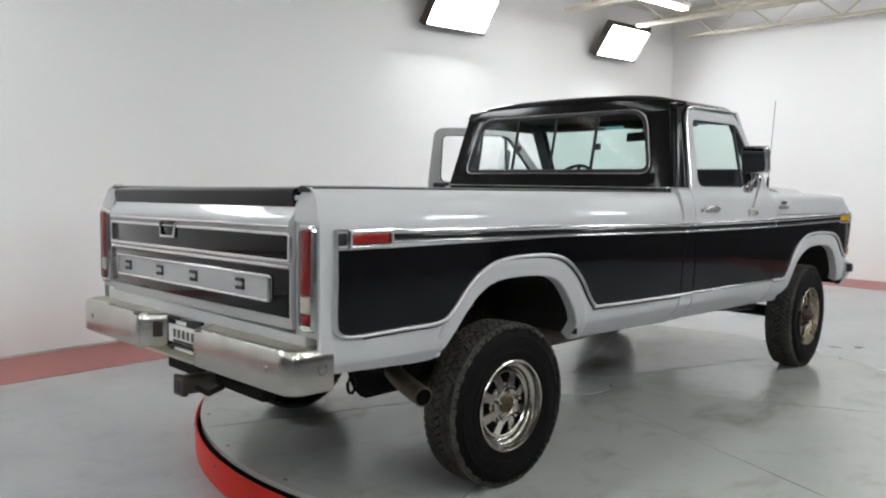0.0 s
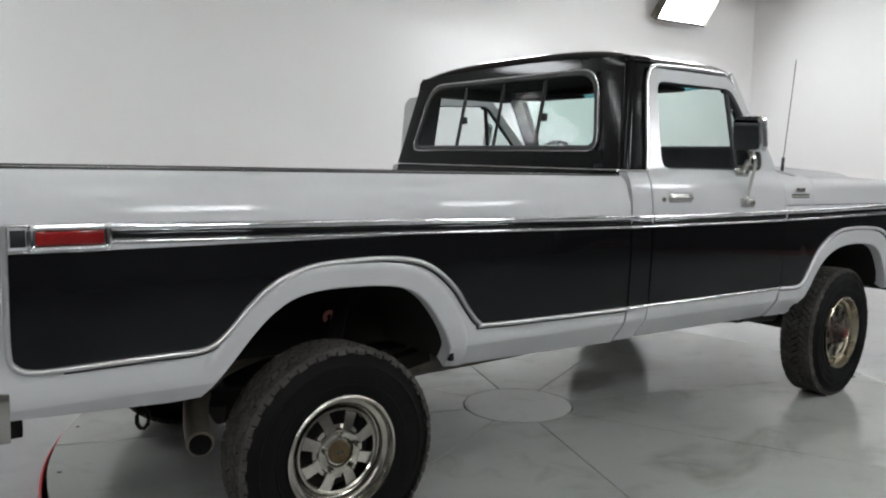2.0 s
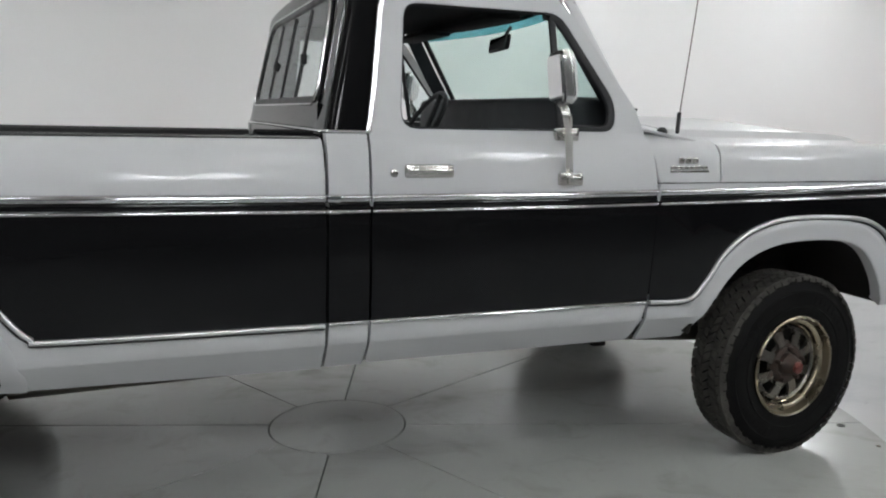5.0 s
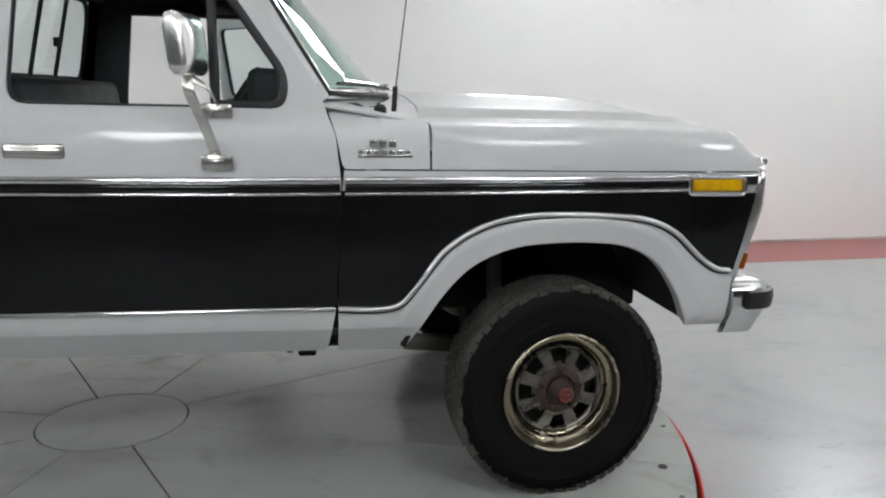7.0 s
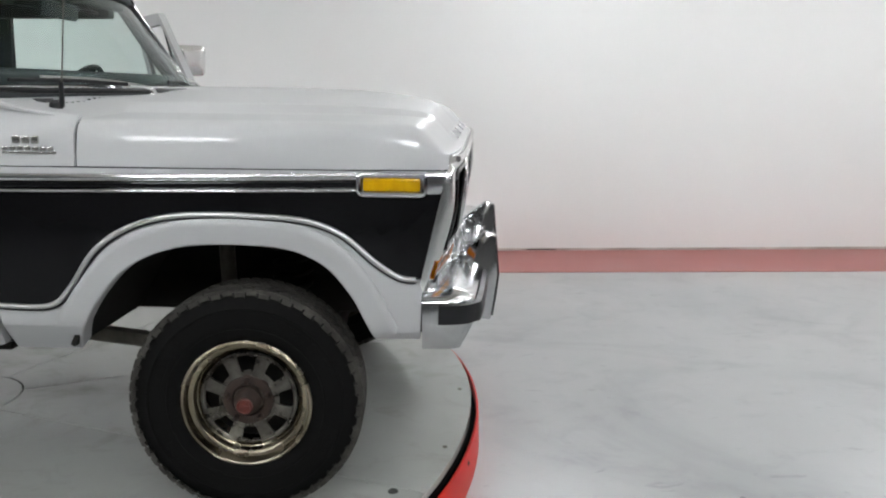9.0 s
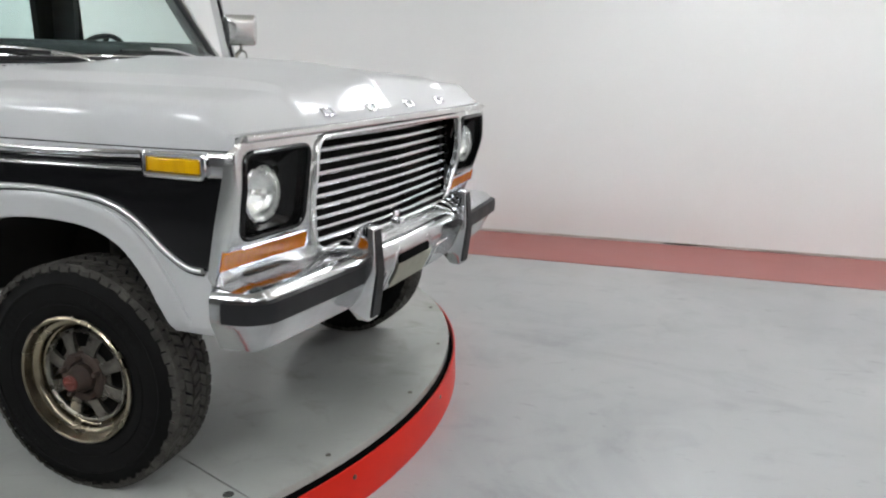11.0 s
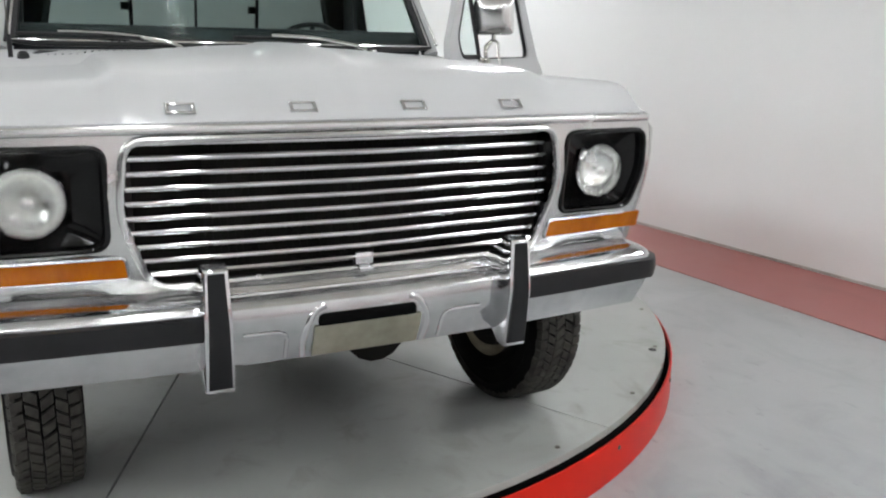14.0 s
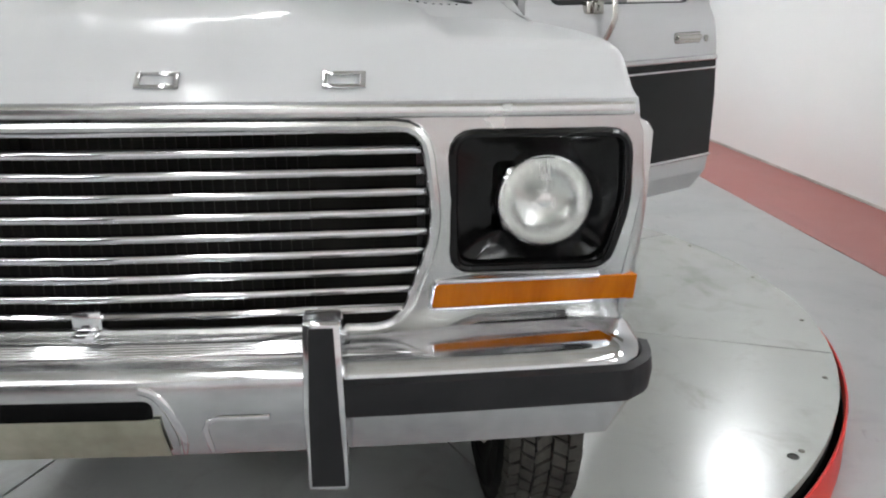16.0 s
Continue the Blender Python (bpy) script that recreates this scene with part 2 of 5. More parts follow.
def rounded(points, r, n=4):
    """A closed outline with its corners rounded; r is one radius or one for each corner."""
    out, m = [], len(points)
    for i in range(m):
        p, a, b = Vector(points[i]), Vector(points[i - 1]), Vector(points[(i + 1) % m])
        rr = r[i] if isinstance(r, (list, tuple)) else r
        if rr <= 0:
            out.append(p)
            continue
        u, v = (a - p).normalized(), (b - p).normalized()
        s, e = p + u * min(rr, (a - p).length * 0.49), p + v * min(rr, (b - p).length * 0.49)
        for k in range(n + 1):
            t = k / n
            out.append((1 - t) ** 2 * s + 2 * t * (1 - t) * p + t * t * e)
    return out


def outline_mesh(loops):
    """Flat faces in the plane of x and z, inside the first loop and outside the others."""
    bm = bmesh.new()
    edges = []
    for loop in loops:
        vs = [bm.verts.new((p[0], 0, p[1])) for p in loop]
        edges += [bm.edges.new((vs[i], vs[(i + 1) % len(vs)])) for i in range(len(vs))]
    bmesh.ops.triangle_fill(bm, use_beauty=True, use_dissolve=False, edges=edges, normal=(0, -1, 0))
    return bm


def cut(bm, axis, places):
    for c in places:
        co, no = [0, 0, 0], [0, 0, 0]
        co[axis], no[axis] = c, 1
        bmesh.ops.bisect_plane(bm, geom=bm.verts[:] + bm.edges[:] + bm.faces[:], dist=1e-5, plane_co=co, plane_no=no)


def thicken(bm, amount):
    bmesh.ops.recalc_face_normals(bm, faces=bm.faces)
    bmesh.ops.solidify(bm, geom=bm.faces[:], thickness=amount)
    return bm


def sheet(loops, width, lift=0.0, thick=0.012, zs=(), xs=()):
    """A side panel: an outline in x and z, bent to the half width at each place, on the right-hand side."""
    bm = outline_mesh(loops)
    cut(bm, 2, zs)
    cut(bm, 0, xs)
    for v in bm.verts:
        v.co.y = -(width(v.co.x, v.co.z) + lift)
    ext = bmesh.ops.extrude_face_region(bm, geom=bm.faces[:])
    for v in (g for g in ext["geom"] if isinstance(g, bmesh.types.BMVert)):
        v.co.y += thick
    return bm


def sweep(path, profile, out=(0, -1, 0), closed=False, caps=True):
    """A bar along a path; the profile's first axis lies across it, the second points along out."""
    bm = bmesh.new()
    pts = [Vector(p) for p in path]
    out = Vector(out)
    rings = []
    for i, p in enumerate(pts):
        if closed:
            t = pts[(i + 1) % len(pts)] - pts[i - 1]
        else:
            t = pts[min(i + 1, len(pts) - 1)] - pts[max(i - 1, 0)]
        t.normalize()
        across = t.cross(out)
        if across.length < 1e-4:
            across = Vector((1, 0, 0)) if abs(t.x) < 0.9 else Vector((0, 0, 1))
        across.normalize()
        o = across.cross(t).normalized()
        rings.append([bm.verts.new(p + across * u + o * v) for u, v in profile])
    n = len(profile)
    for i in range(len(rings) if closed else len(rings) - 1):
        a, b = rings[i], rings[(i + 1) % len(rings)]
        for k in range(n):
            bm.faces.new((a[k], a[(k + 1) % n], b[(k + 1) % n], b[k]))
    if caps and not closed:
        bm.faces.new(rings[0])
        bm.faces.new(rings[-1][::-1])
    return bm


def oval(w, h, n=8):
    return [(w / 2 * math.cos(2 * math.pi * k / n), h / 2 * math.sin(2 * math.pi * k / n)) for k in range(n)]


def rod(path, r, n=8):
    return sweep(path, oval(2 * r, 2 * r, n), out=(0.31, 0.17, 0.93))


def box(x0, x1, y0, y1, z0, z1, r=0.0, seg=2):
    bm = bmesh.new()
    bmesh.ops.create_cube(bm, size=1)
    bm.transform(Matrix.Translation(((x0 + x1) / 2, (y0 + y1) / 2, (z0 + z1) / 2)) @ Matrix.Diagonal((abs(x1 - x0), abs(y1 - y0), abs(z1 - z0), 1)))
    if r:
        bmesh.ops.bevel(bm, geom=bm.edges[:], offset=r, segments=seg, affect="EDGES", profile=0.5)
    return bm


def lathe(profile, n=48, closed=False):
    """Turns (radius, place along y) about the y axis."""
    bm = bmesh.new()
    rings = []
    for r, h in profile:
        if r < 1e-5:
            rings.append([bm.verts.new((0, h, 0))])
        else:
            rings.append([bm.verts.new((r * math.cos(2 * math.pi * k / n), h, r * math.sin(2 * math.pi * k / n))) for k in range(n)])
    pairs = list(zip(rings, rings[1:])) + ([(rings[-1], rings[0])] if closed else [])
    for a, b in pairs:
        for k in range(n):
            j = (k + 1) % n
            if len(a) == 1 and len(b) == 1:
                continue
            if len(a) == 1:
                bm.faces.new((a[0], b[j], b[k]))
            elif len(b) == 1:
                bm.faces.new((a[k], a[j], b[0]))
            else:
                bm.faces.new((a[k], a[j], b[j], b[k]))
    return bm


def surface(rows, thick=0.0):
    bm = bmesh.new()
    grid = [[bm.verts.new(p) for p in row] for row in rows]
    for a, b in zip(grid, grid[1:]):
        for k in range(len(a) - 1):
            bm.faces.new((a[k], a[k + 1], b[k + 1], b[k]))
    if thick:
        thicken(bm, thick)
    return bm


def slab(points, z0, z1):
    """A flat plate with the given outline in x and y."""
    bm = bmesh.new()
    low = [bm.verts.new((p[0], p[1], z0)) for p in points]
    up = [bm.verts.new((p[0], p[1], z1)) for p in points]
    bm.faces.new(up)
    bm.faces.new(low[::-1])
    for k in range(len(up)):
        j = (k + 1) % len(up)
        bm.faces.new((low[k], low[j], up[j], up[k]))
    return bm


# ---- the studio ----
WALL_N, WALL_E, WALL_S, WALL_W, HIGH = 4.45, 10.5, -11.0, -9.0, 4.45
TOP = 0.2


def structure(name, bm, material, label):
    return tagged(part(name, bm, material, rake=False), label, name.split("_")[0], kind="structure")


structure("floor", box(WALL_W, WALL_E, WALL_S, WALL_N, -0.2, 0.0), FLOOR, "polished grey epoxy concrete floor with faint stains")
structure("wall_north", box(WALL_W - 0.2, WALL_E + 0.2, WALL_N, WALL_N + 0.2, -0.2, HIGH), WALL, "plain white painted studio wall")
structure("wall_east", box(WALL_E, WALL_E + 0.2, -2.0, WALL_N, -0.2, HIGH), WALL, "plain white painted studio wall")
# the next three walls are unseen, added dark to shape the reflections
structure("wall_east_rear", box(WALL_E, WALL_E + 0.2, WALL_S, -2.0, -0.2, HIGH), CHARCOAL_WALL, "unseen added wall, charcoal to keep reflections dark")
structure("wall_south", box(WALL_W - 0.2, WALL_E + 0.2, WALL_S - 0.2, WALL_S, -0.2, HIGH), DARK_WALL, "unseen added wall, grey to keep reflections dark")
structure("wall_west", box(WALL_W - 0.2, WALL_W, WALL_S, WALL_N, -0.2, HIGH), DARK_WALL, "unseen added wall, grey to keep reflections dark")
structure("ceiling", box(WALL_W - 0.2, WALL_E + 0.2, WALL_S - 0.2, WALL_N + 0.2, HIGH, HIGH + 0.2), CEILING, "pale painted roof deck above open joists")
BAND = 0.98
structure("floor_border_north", box(WALL_W, WALL_E, WALL_N - BAND, WALL_N - 0.02, 0.0, 0.004), RED_PAINT, "faded red painted border along the wall")
structure("floor_border_east", box(WALL_E - BAND, WALL_E - 0.02, WALL_S, WALL_N - BAND, 0.0, 0.004), RED_PAINT, "faded red painted border along the wall")

structure("baseboard", box(WALL_W, WALL_E, WALL_N - 0.010, WALL_N, 0.004, 0.022), BASEBOARD, "thin scuffed white strip along the wall foot")
tagged(part("wall_crack", box(4.57, 4.86, WALL_N - 0.013, WALL_N - 0.009, 0.006, 0.017), SEAM, rake=False), "dark gap along the wall foot", "gap", kind="structure")

# turntable
CX, CY, RADIUS = 1.66, 0.0, 2.442
turntable = thing("turntable", "round grey steel turntable with a red painted skirt", "turntable")
part("skirt", lathe([(RADIUS + 0.022, 0.0), (RADIUS + 0.034, 0.0), (RADIUS + 0.034, 0.158), (RADIUS + 0.032, 0.163), (RADIUS + 0.025, 0.163), (RADIUS + 0.022, 0.158)], 160, True), RED_SKIRT, turntable, "glossy red painted skirt", False)
# solid ring, its black colour gives the shade of the gap
part("rim_gap", lathe([(RADIUS - 0.08, 0.10), (RADIUS + 0.022, 0.10), (RADIUS + 0.022, 0.120), (RADIUS - 0.004, 0.122), (RADIUS - 0.004, 0.176), (RADIUS - 0.08, 0.176)], 160, True), HOLE_SHADE, turntable, "near-black ring painted as the shade in the skirt gap", False)
for a in range(8, 360, 18):
    bolt = lathe([(0.010, 0.0), (0.009, -0.004), (0, -0.006)], 10)
    bolt.transform(Matrix.Rotation(radians(a), 4, "Y") @ Matrix.Translation((RADIUS + 0.034, 0.118, 0)) @ Matrix.Rotation(radians(90), 4, "Z"))
    part("skirt_bolt", bolt, GREY_METAL, turntable, "", False)
for o in turntable.children:
    o.data.transform(Matrix.Translation((CX, CY, 0)) @ Matrix.Rotation(radians(90), 4, "X"))

# turntable top: radial plates round a centre disc, with dark seams between them
part("bed_plate", lathe([(0, 0.15), (RADIUS - 0.03, 0.15), (RADIUS - 0.03, 0.188), (0, 0.188)], 128), SEAM, turntable, "", False).data.transform(
    Matrix.Translation((CX, CY, 0)) @ Matrix.Rotation(radians(90), 4, "X"))


def sector(r0, r1, a0, a1, z0, z1, n=14):
    bm = bmesh.new()
    g = 0.0035
    low, up = [], []
    for r, order in ((r0, range(n + 1)), (r1, range(n, -1, -1))):
        for k in order:
            a = a0 + g / r + (a1 - a0 - 2 * g / r) * k / n
            low.append(bm.verts.new((r * math.cos(a), r * math.sin(a), z0)))
            up.append(bm.verts.new((r * math.cos(a), r * math.sin(a), z1)))
    bm.faces.new(up)
    bm.faces.new(low[::-1])
    m = len(up)
    for k in range(m):
        bm.faces.new((low[k], low[(k + 1) % m], up[(k + 1) % m], up[k]))
    bm.transform(Matrix.Translation((CX, CY, 0)))
    return bm


RING = 0.31
for a0, a1 in zip(SEAMS, SEAMS[1:] + [SEAMS[0] + 360]):
    part("plate", sector(RING + 0.006, RADIUS, radians(a0), radians(a1), 0.172, TOP), TABLE, turntable, "", False, 0)
hub_plate = bmesh.new()
bmesh.ops.create_cone(hub_plate, cap_ends=True, segments=64, radius1=RING - 0.002, radius2=RING - 0.002, depth=0.014)
hub_plate.transform(Matrix.Translation((CX, CY, TOP - 0.006)))
part("centre_plate", hub_plate, TABLE, turntable, "", False, 30)
for a in range(0, 360, 15):
    for r in (RADIUS - 0.05,):
        screw = bmesh.new()
        bmesh.ops.create_cone(screw, cap_ends=True, segments=10, radius1=0.011, radius2=0.009, depth=0.004)
        screw.transform(Matrix.Translation((CX + r * math.cos(radians(a + 4)), CY + r * math.sin(radians(a + 4)), TOP + 0.001)))
        part("screw", screw, GREY_METAL, turntable, "", False, 30)

for a, r in ((47.8, 2.381), (-20.5, 2.33), (133.0, 2.37), (-105.0, 2.36)):
    plug = lathe([(0.019, 0.0), (0.017, -0.003), (0.010, -0.003), (0.009, -0.001), (0, -0.001)], 16)
    plug.transform(Matrix.Translation((CX + r * math.cos(radians(a)), CY + r * math.sin(radians(a)), TOP)) @ Matrix.Rotation(radians(-90), 4, "X"))
    part("lifting_hole", plug, SEAM, turntable, "dark plugged lifting hole", False)

# LED panels: two in view on the north wall, the others added as fill
def led_panel(x, y, z, yaw, tilt, w=1.05, h=0.52):
    lamp = thing("light_panel", "large white LED studio light panel on a bracket, added as fill where unseen", "studio light", "studio light panels")
    part("housing", box(-w / 2 - 0.03, w / 2 + 0.03, 0.012, 0.10, -h / 2 - 0.03, h / 2 + 0.03, 0.012), GREY_METAL, lamp, "grey metal housing", False)
    part("diffuser", box(-w / 2, w / 2, 0.004, 0.013, -h / 2, h / 2), LED, lamp, "glowing white diffuser", False)
    part("rim", sweep([(-w / 2 - 0.012, 0, -h / 2 - 0.012), (w / 2 + 0.012, 0, -h / 2 - 0.012), (w / 2 + 0.012, 0, h / 2 + 0.012), (-w / 2 - 0.012, 0, h / 2 + 0.012)], [(-0.016, -0.015), (-0.016, 0.03), (0.016, 0.03), (0.016, -0.015)], out=(0, -1, 0), closed=True), GREY_METAL, lamp, "", False)
    for k in range(7):
        part("fin", box(w / 2 + 0.03, w / 2 + 0.05, 0.02, 0.09, -h / 2 + 0.04 + k * 0.085, -h / 2 + 0.07 + k * 0.085), GREY_METAL, lamp, "", False)
    part("bracket", merged(box(-0.03, 0.03, 0.10, 0.45, -0.03, 0.03, 0.006), box(-0.2, 0.2, 0.10, 0.13, -0.03, 0.03, 0.006)), GREY_METAL, lamp, "", False)
    lamp.matrix_basis = pose(x, y, z, tilt, 0, yaw)
    return lamp


for x, y, z, yaw, tilt in LIGHTS:
    led_panel(x, y, z, yaw, tilt)

# open-web roof joists
def joist(x):
    j = thing("roof_joist", "pale painted open-web steel roof joist", "joist", "roof joists")
    y0, y1, top, low = WALL_S, WALL_N, HIGH - 0.04, HIGH - 0.5
    part("top_chord", box(x - 0.06, x + 0.06, y0, y1, top - 0.05, top), JOIST, j, "", False)
    part("bottom_chord", box(x - 0.05, x + 0.05, y0 + 0.6, y1 - 0.6, low, low + 0.05), JOIST, j, "", False)
    n = 14
    step = (y1 - y0 - 1.2) / n
    for k in range(n):
        a = y0 + 0.6 + k * step
        part("web", rod([(x, a, top - 0.03), (x, a + step / 2, low + 0.03), (x, a + step, top - 0.03)], 0.016, 6), JOIST, j, "", False)
    return j


for x in JOISTS:
    joist(x)


# an added strip for fill light, out of view
def strip_light(x, y):
    lamp = thing("strip_light", "unseen white strip light added below the joists as fill", "strip light", "ceiling strip lights")
    z = HIGH - 0.52
    part("tray", box(x - 1.2, x + 1.2, y - 0.08, y + 0.08, z, z + 0.05, 0.01), WALL, lamp, "white metal tray", False)
    for dy in (-0.04, 0.04):
        part("tube", rod([(x - 1.18, y + dy, z - 0.02), (x + 1.18, y + dy, z - 0.02)], 0.017, 8), TUBE, lamp, "glowing tube", False)
    for dx in (-0.9, 0.9):
        part("hanger", rod([(x + dx, y, z + 0.04), (x + dx, y, HIGH)], 0.006, 6), GREY_METAL, lamp, "", False)


for x, y in FILL_STRIPS:
    strip_light(x, y)

# ---- the pickup truck ----
truck = thing("pickup_truck", "silver and black two-tone pickup truck with chrome trim on turntable", "pickup truck")


def lerp(table, z):
    return float(np.interp(z, [a for a, _ in table], [b for _, b in table]))


BED = ((0.74, 0.890), (0.80, 0.934), (0.876, 0.990), (0.888, 0.9975), (0.955, 1.008), (1.0, 1.008), (1.2, 1.014), (1.317, 1.010), (1.395, 1.010),
       (1.425, 1.006), (1.46, 0.992), (1.50, 0.978), (1.525, 0.962), (1.538, 0.945), (1.547, 0.915))
CAB = ((0.74, 0.890), (0.80, 0.934), (0.876, 0.990), (0.888, 0.9975), (0.955, 1.008), (1.0, 1.008), (1.2, 1.014), (1.317, 1.010), (1.395, 1.010),
       (1.46, 1.002), (1.52, 0.988), (1.555, 0.968), (1.585, 0.955), (2.03, 0.868), (2.08, 0.855))
ZS = (0.80, 0.84, 0.876, 0.882, 0.888, 0.92, 0.955, 1.0, 1.1, 1.2, 1.317, 1.395, 1.425, 1.46, 1.50, 1.525, 1.538)


def nose(x):
    return 0.024 * max(0.0, (x - 3.55) / 0.45) ** 2 + 0.012 * max(0.0, (-0.95 - x) / 0.25) ** 2


def bed_w(x, z):
    return lerp(BED, z) - nose(x)


def cab_w(x, z):
    return lerp(CAB, z) - nose(x)


FRONT_TRIM = [(2.62, 0.957), (2.79, 0.958), (2.865, 1.02), (2.95, 1.137), (3.056, 1.211), (3.18, 1.249), (3.32, 1.259), (3.49, 1.256), (3.632, 1.242), (3.738, 1.198), (3.83, 1.118), (3.903, 1.070), (3.955, 1.062)]
FRONT_OPEN = [(2.835, 0.79), (2.884, 0.885), (2.96, 1.0), (3.05, 1.09), (3.175, 1.146), (3.315, 1.166), (3.49, 1.164), (3.60, 1.143), (3.687, 1.092), (3.76, 1.0), (3.806, 0.906), (3.825, 0.862)]
REAR_TRIM = [(-0.90, 0.990), (-0.665, 0.994), (-0.51, 0.998), (-0.44, 1.035), (-0.358, 1.122), (-0.274, 1.19), (-0.152, 1.234), (0.013, 1.247), (0.194, 1.243), (0.321, 1.211), (0.436, 1.126), (0.509, 1.032), (0.565, 0.975), (0.64, 0.962), (1.40, 0.955)]
REAR_OPEN = [(-0.50, 0.835), (-0.36, 1.01), (-0.258, 1.104), (-0.153, 1.147), (0.014, 1.157), (0.195, 1.144), (0.302, 1.096), (0.394, 0.99), (0.450, 0.88), (0.462, 0.80)]
XS_BED = [-1.1, -1.0, -0.9, -0.6, -0.3, 0.0, 0.3, 0.6, 1.0]
XS_FENDER = [2.8, 3.0, 3.2, 3.4, 3.55, 3.65, 3.75, 3.85, 3.92]


def both(name, make, material, parent, label="", rake=True):
    """A part on the right-hand side and its mirror image on the other."""
    a = part(name, make(), material, parent, label, rake)
    b = part(name, flip(make()), material, parent, label, rake)
    return a, b


def trim_path(points, width, lift=0.006, n=4):
    return [(p.x, -(width(p.x, p.y) + lift), p.y) for p in spline(points, n)]


def moulding(points, width, w=0.017, h=0.018, n=5, lift=0.008):
    return sweep(trim_path(points, width, lift, n), oval(w, h, 14))


def moulding_line(points, width, n=5):
    """The thin dark rubber line that runs along the inner edge of the bright bead."""
    return sweep(trim_path(points, width, 0.003, n), [(u + 0.0115, v) for u, v in oval(0.008, 0.012, 6)])


BELT_SAG = ((-0.7, 0.0), (-0.2, 0.006), (0.4, 0.010), (0.9, 0.016), (1.45, 0.021), (2.3, 0.020), (3.0, 0.013), (3.6, 0.004), (3.8, 0.0))


def strip(x0, x1, z, width, w, h, steps=8):
    """A bright strip along the side; the belt line sags a little over the cab."""
    sag = (lambda x: lerp(BELT_SAG, x)) if z > 1.3 else (lambda x: 0.0)
    prof = [(-w / 2 * math.cos(math.pi * k / 8), h * math.sin(math.pi * k / 8)) for k in range(9)]
    xs = [x0 + (x1 - x0) * k / steps for k in range(steps + 1)]
    return sweep([(x, -width(x, z), z - sag(x)) for x in xs], prof)


def belt(x0, x1, width, parent):
    """The double bright belt moulding with its dark inlay."""
    for side in (0, 1):
        for nm, z, w, h, mat in (("belt_moulding", 1.381, 0.025, 0.012, CHROME), ("belt_inlay", 1.358, 0.022, 0.005, BLACK), ("belt_moulding", 1.340, 0.013, 0.011, CHROME)):
            bm = strip(x0, x1, z, width, w, h)
            part(nm, flip(bm) if side else bm, mat, parent[side] if isinstance(parent, tuple) else parent)


# --- cargo bed ---
def bed_side():
    out = [(-1.10, 1.43), (-1.10, 0.995), (-1.09, 0.875), (-1.03, 0.853)] + [(-0.60, 0.832)] + [tuple(p) for p in spline(REAR_OPEN, 4)] + [(1.405, 0.785), (1.405, 1.547), (-1.09, 1.547)]
    return sheet([out], bed_w, 0.0, 0.014, ZS, XS_BED)


def bed_black():
    top = rounded([(-1.035, 1.334), (-1.035, 0.985), (-0.90, 0.985)], [0.02, 0.07, 0])
    out = [tuple(p) for p in top[:-1]] + [tuple(p) for p in spline(REAR_TRIM, 4)] + [(1.406, 0.955), (1.406, 1.334)]
    return sheet([out], bed_w, 0.003, 0.016, ZS, XS_BED)


bed_sides = both("bed_side", bed_side, SILVER, truck, "silver painted steel bed side")
both("bed_side_panel", bed_black, BLACK, truck, "glossy black lower side panel")
both("bed_moulding", lambda: moulding([(-1.037, 1.392), (-1.037, 1.30), (-1.036, 1.06), (-1.02, 1.01), (-0.98, 0.992)] + REAR_TRIM, bed_w), BEAD, truck)
both("moulding_line", lambda: moulding_line(REAR_TRIM, bed_w), TRIM_BLACK, truck)
belt(-0.775, 1.405, bed_w, truck)
for z, w in ((1.391, 0.010), (1.320, 0.012)):
    both("belt_end", lambda: strip(-1.037, -0.770, z, bed_w, w, 0.010, 4), CHROME, truck)
both("belt_end_inlay", lambda: strip(-1.022, -0.985, 1.356, bed_w, 0.046, 0.004, 2), TRIM_BLACK, truck)


def arch_lip(points, width):
    """A rolled flare round a wheel opening."""
    path = [(p.x, -(width(p.x, max(p.y, 0.785)) - 0.003), p.y) for p in spline(points, 4)]
    return sweep(path, [(0.003, -0.05), (0.004, -0.002), (0.000, 0.003), (-0.03, 0.008), (-0.056, 0.013), (-0.070, 0.0145), (-0.080, 0.010), (-0.084, -0.01)])


both("wheel_arch", lambda: arch_lip(REAR_OPEN, bed_w), SILVER, truck)


def marker(x, w, lens, label, width):
    for side in (0, 1):
        y = width(x, 1.356)
        bezel = sweep([(p.x, -(y + 0.006), p.y) for p in rounded([(x - w / 2 - 0.012, 1.386), (x + w / 2 + 0.012, 1.386), (x + w / 2 + 0.012, 1.326), (x - w / 2 - 0.012, 1.326)], 0.014)], oval(0.018, 0.02, 8), closed=True)
        plate = box(x - w / 2 - 0.01, x + w / 2 + 0.01, -y - 0.006, -y + 0.004, 1.33, 1.382)
        glass = box(x - w / 2, x + w / 2, -y - 0.014, -y, 1.336, 1.376, 0.006)
        lamp = part("side_marker_lamp", flip(merged(bezel, plate)) if side else merged(bezel, plate), CHROME, truck, "chrome framed side marker lamp")
        part("lens", flip(glass) if side else glass, lens, lamp, label)


marker(-0.875, 0.175, RED, "red marker lens", bed_w)

# bed inside: floor, inner walls, front wall, rails
part("bed_floor", box(-1.07, 1.39, -0.845, 0.845, 1.205, 1.225), BED_LINER, truck, "black lined bed floor")
walls = both("bed_inner_wall", lambda: box(-1.07, 1.39, -0.86, -0.84, 1.22, 1.54), BED_LINER, truck)
part("bed_front_wall", box(1.375, 1.40, -0.90, 0.90, 0.84, 1.50), SILVER, truck)
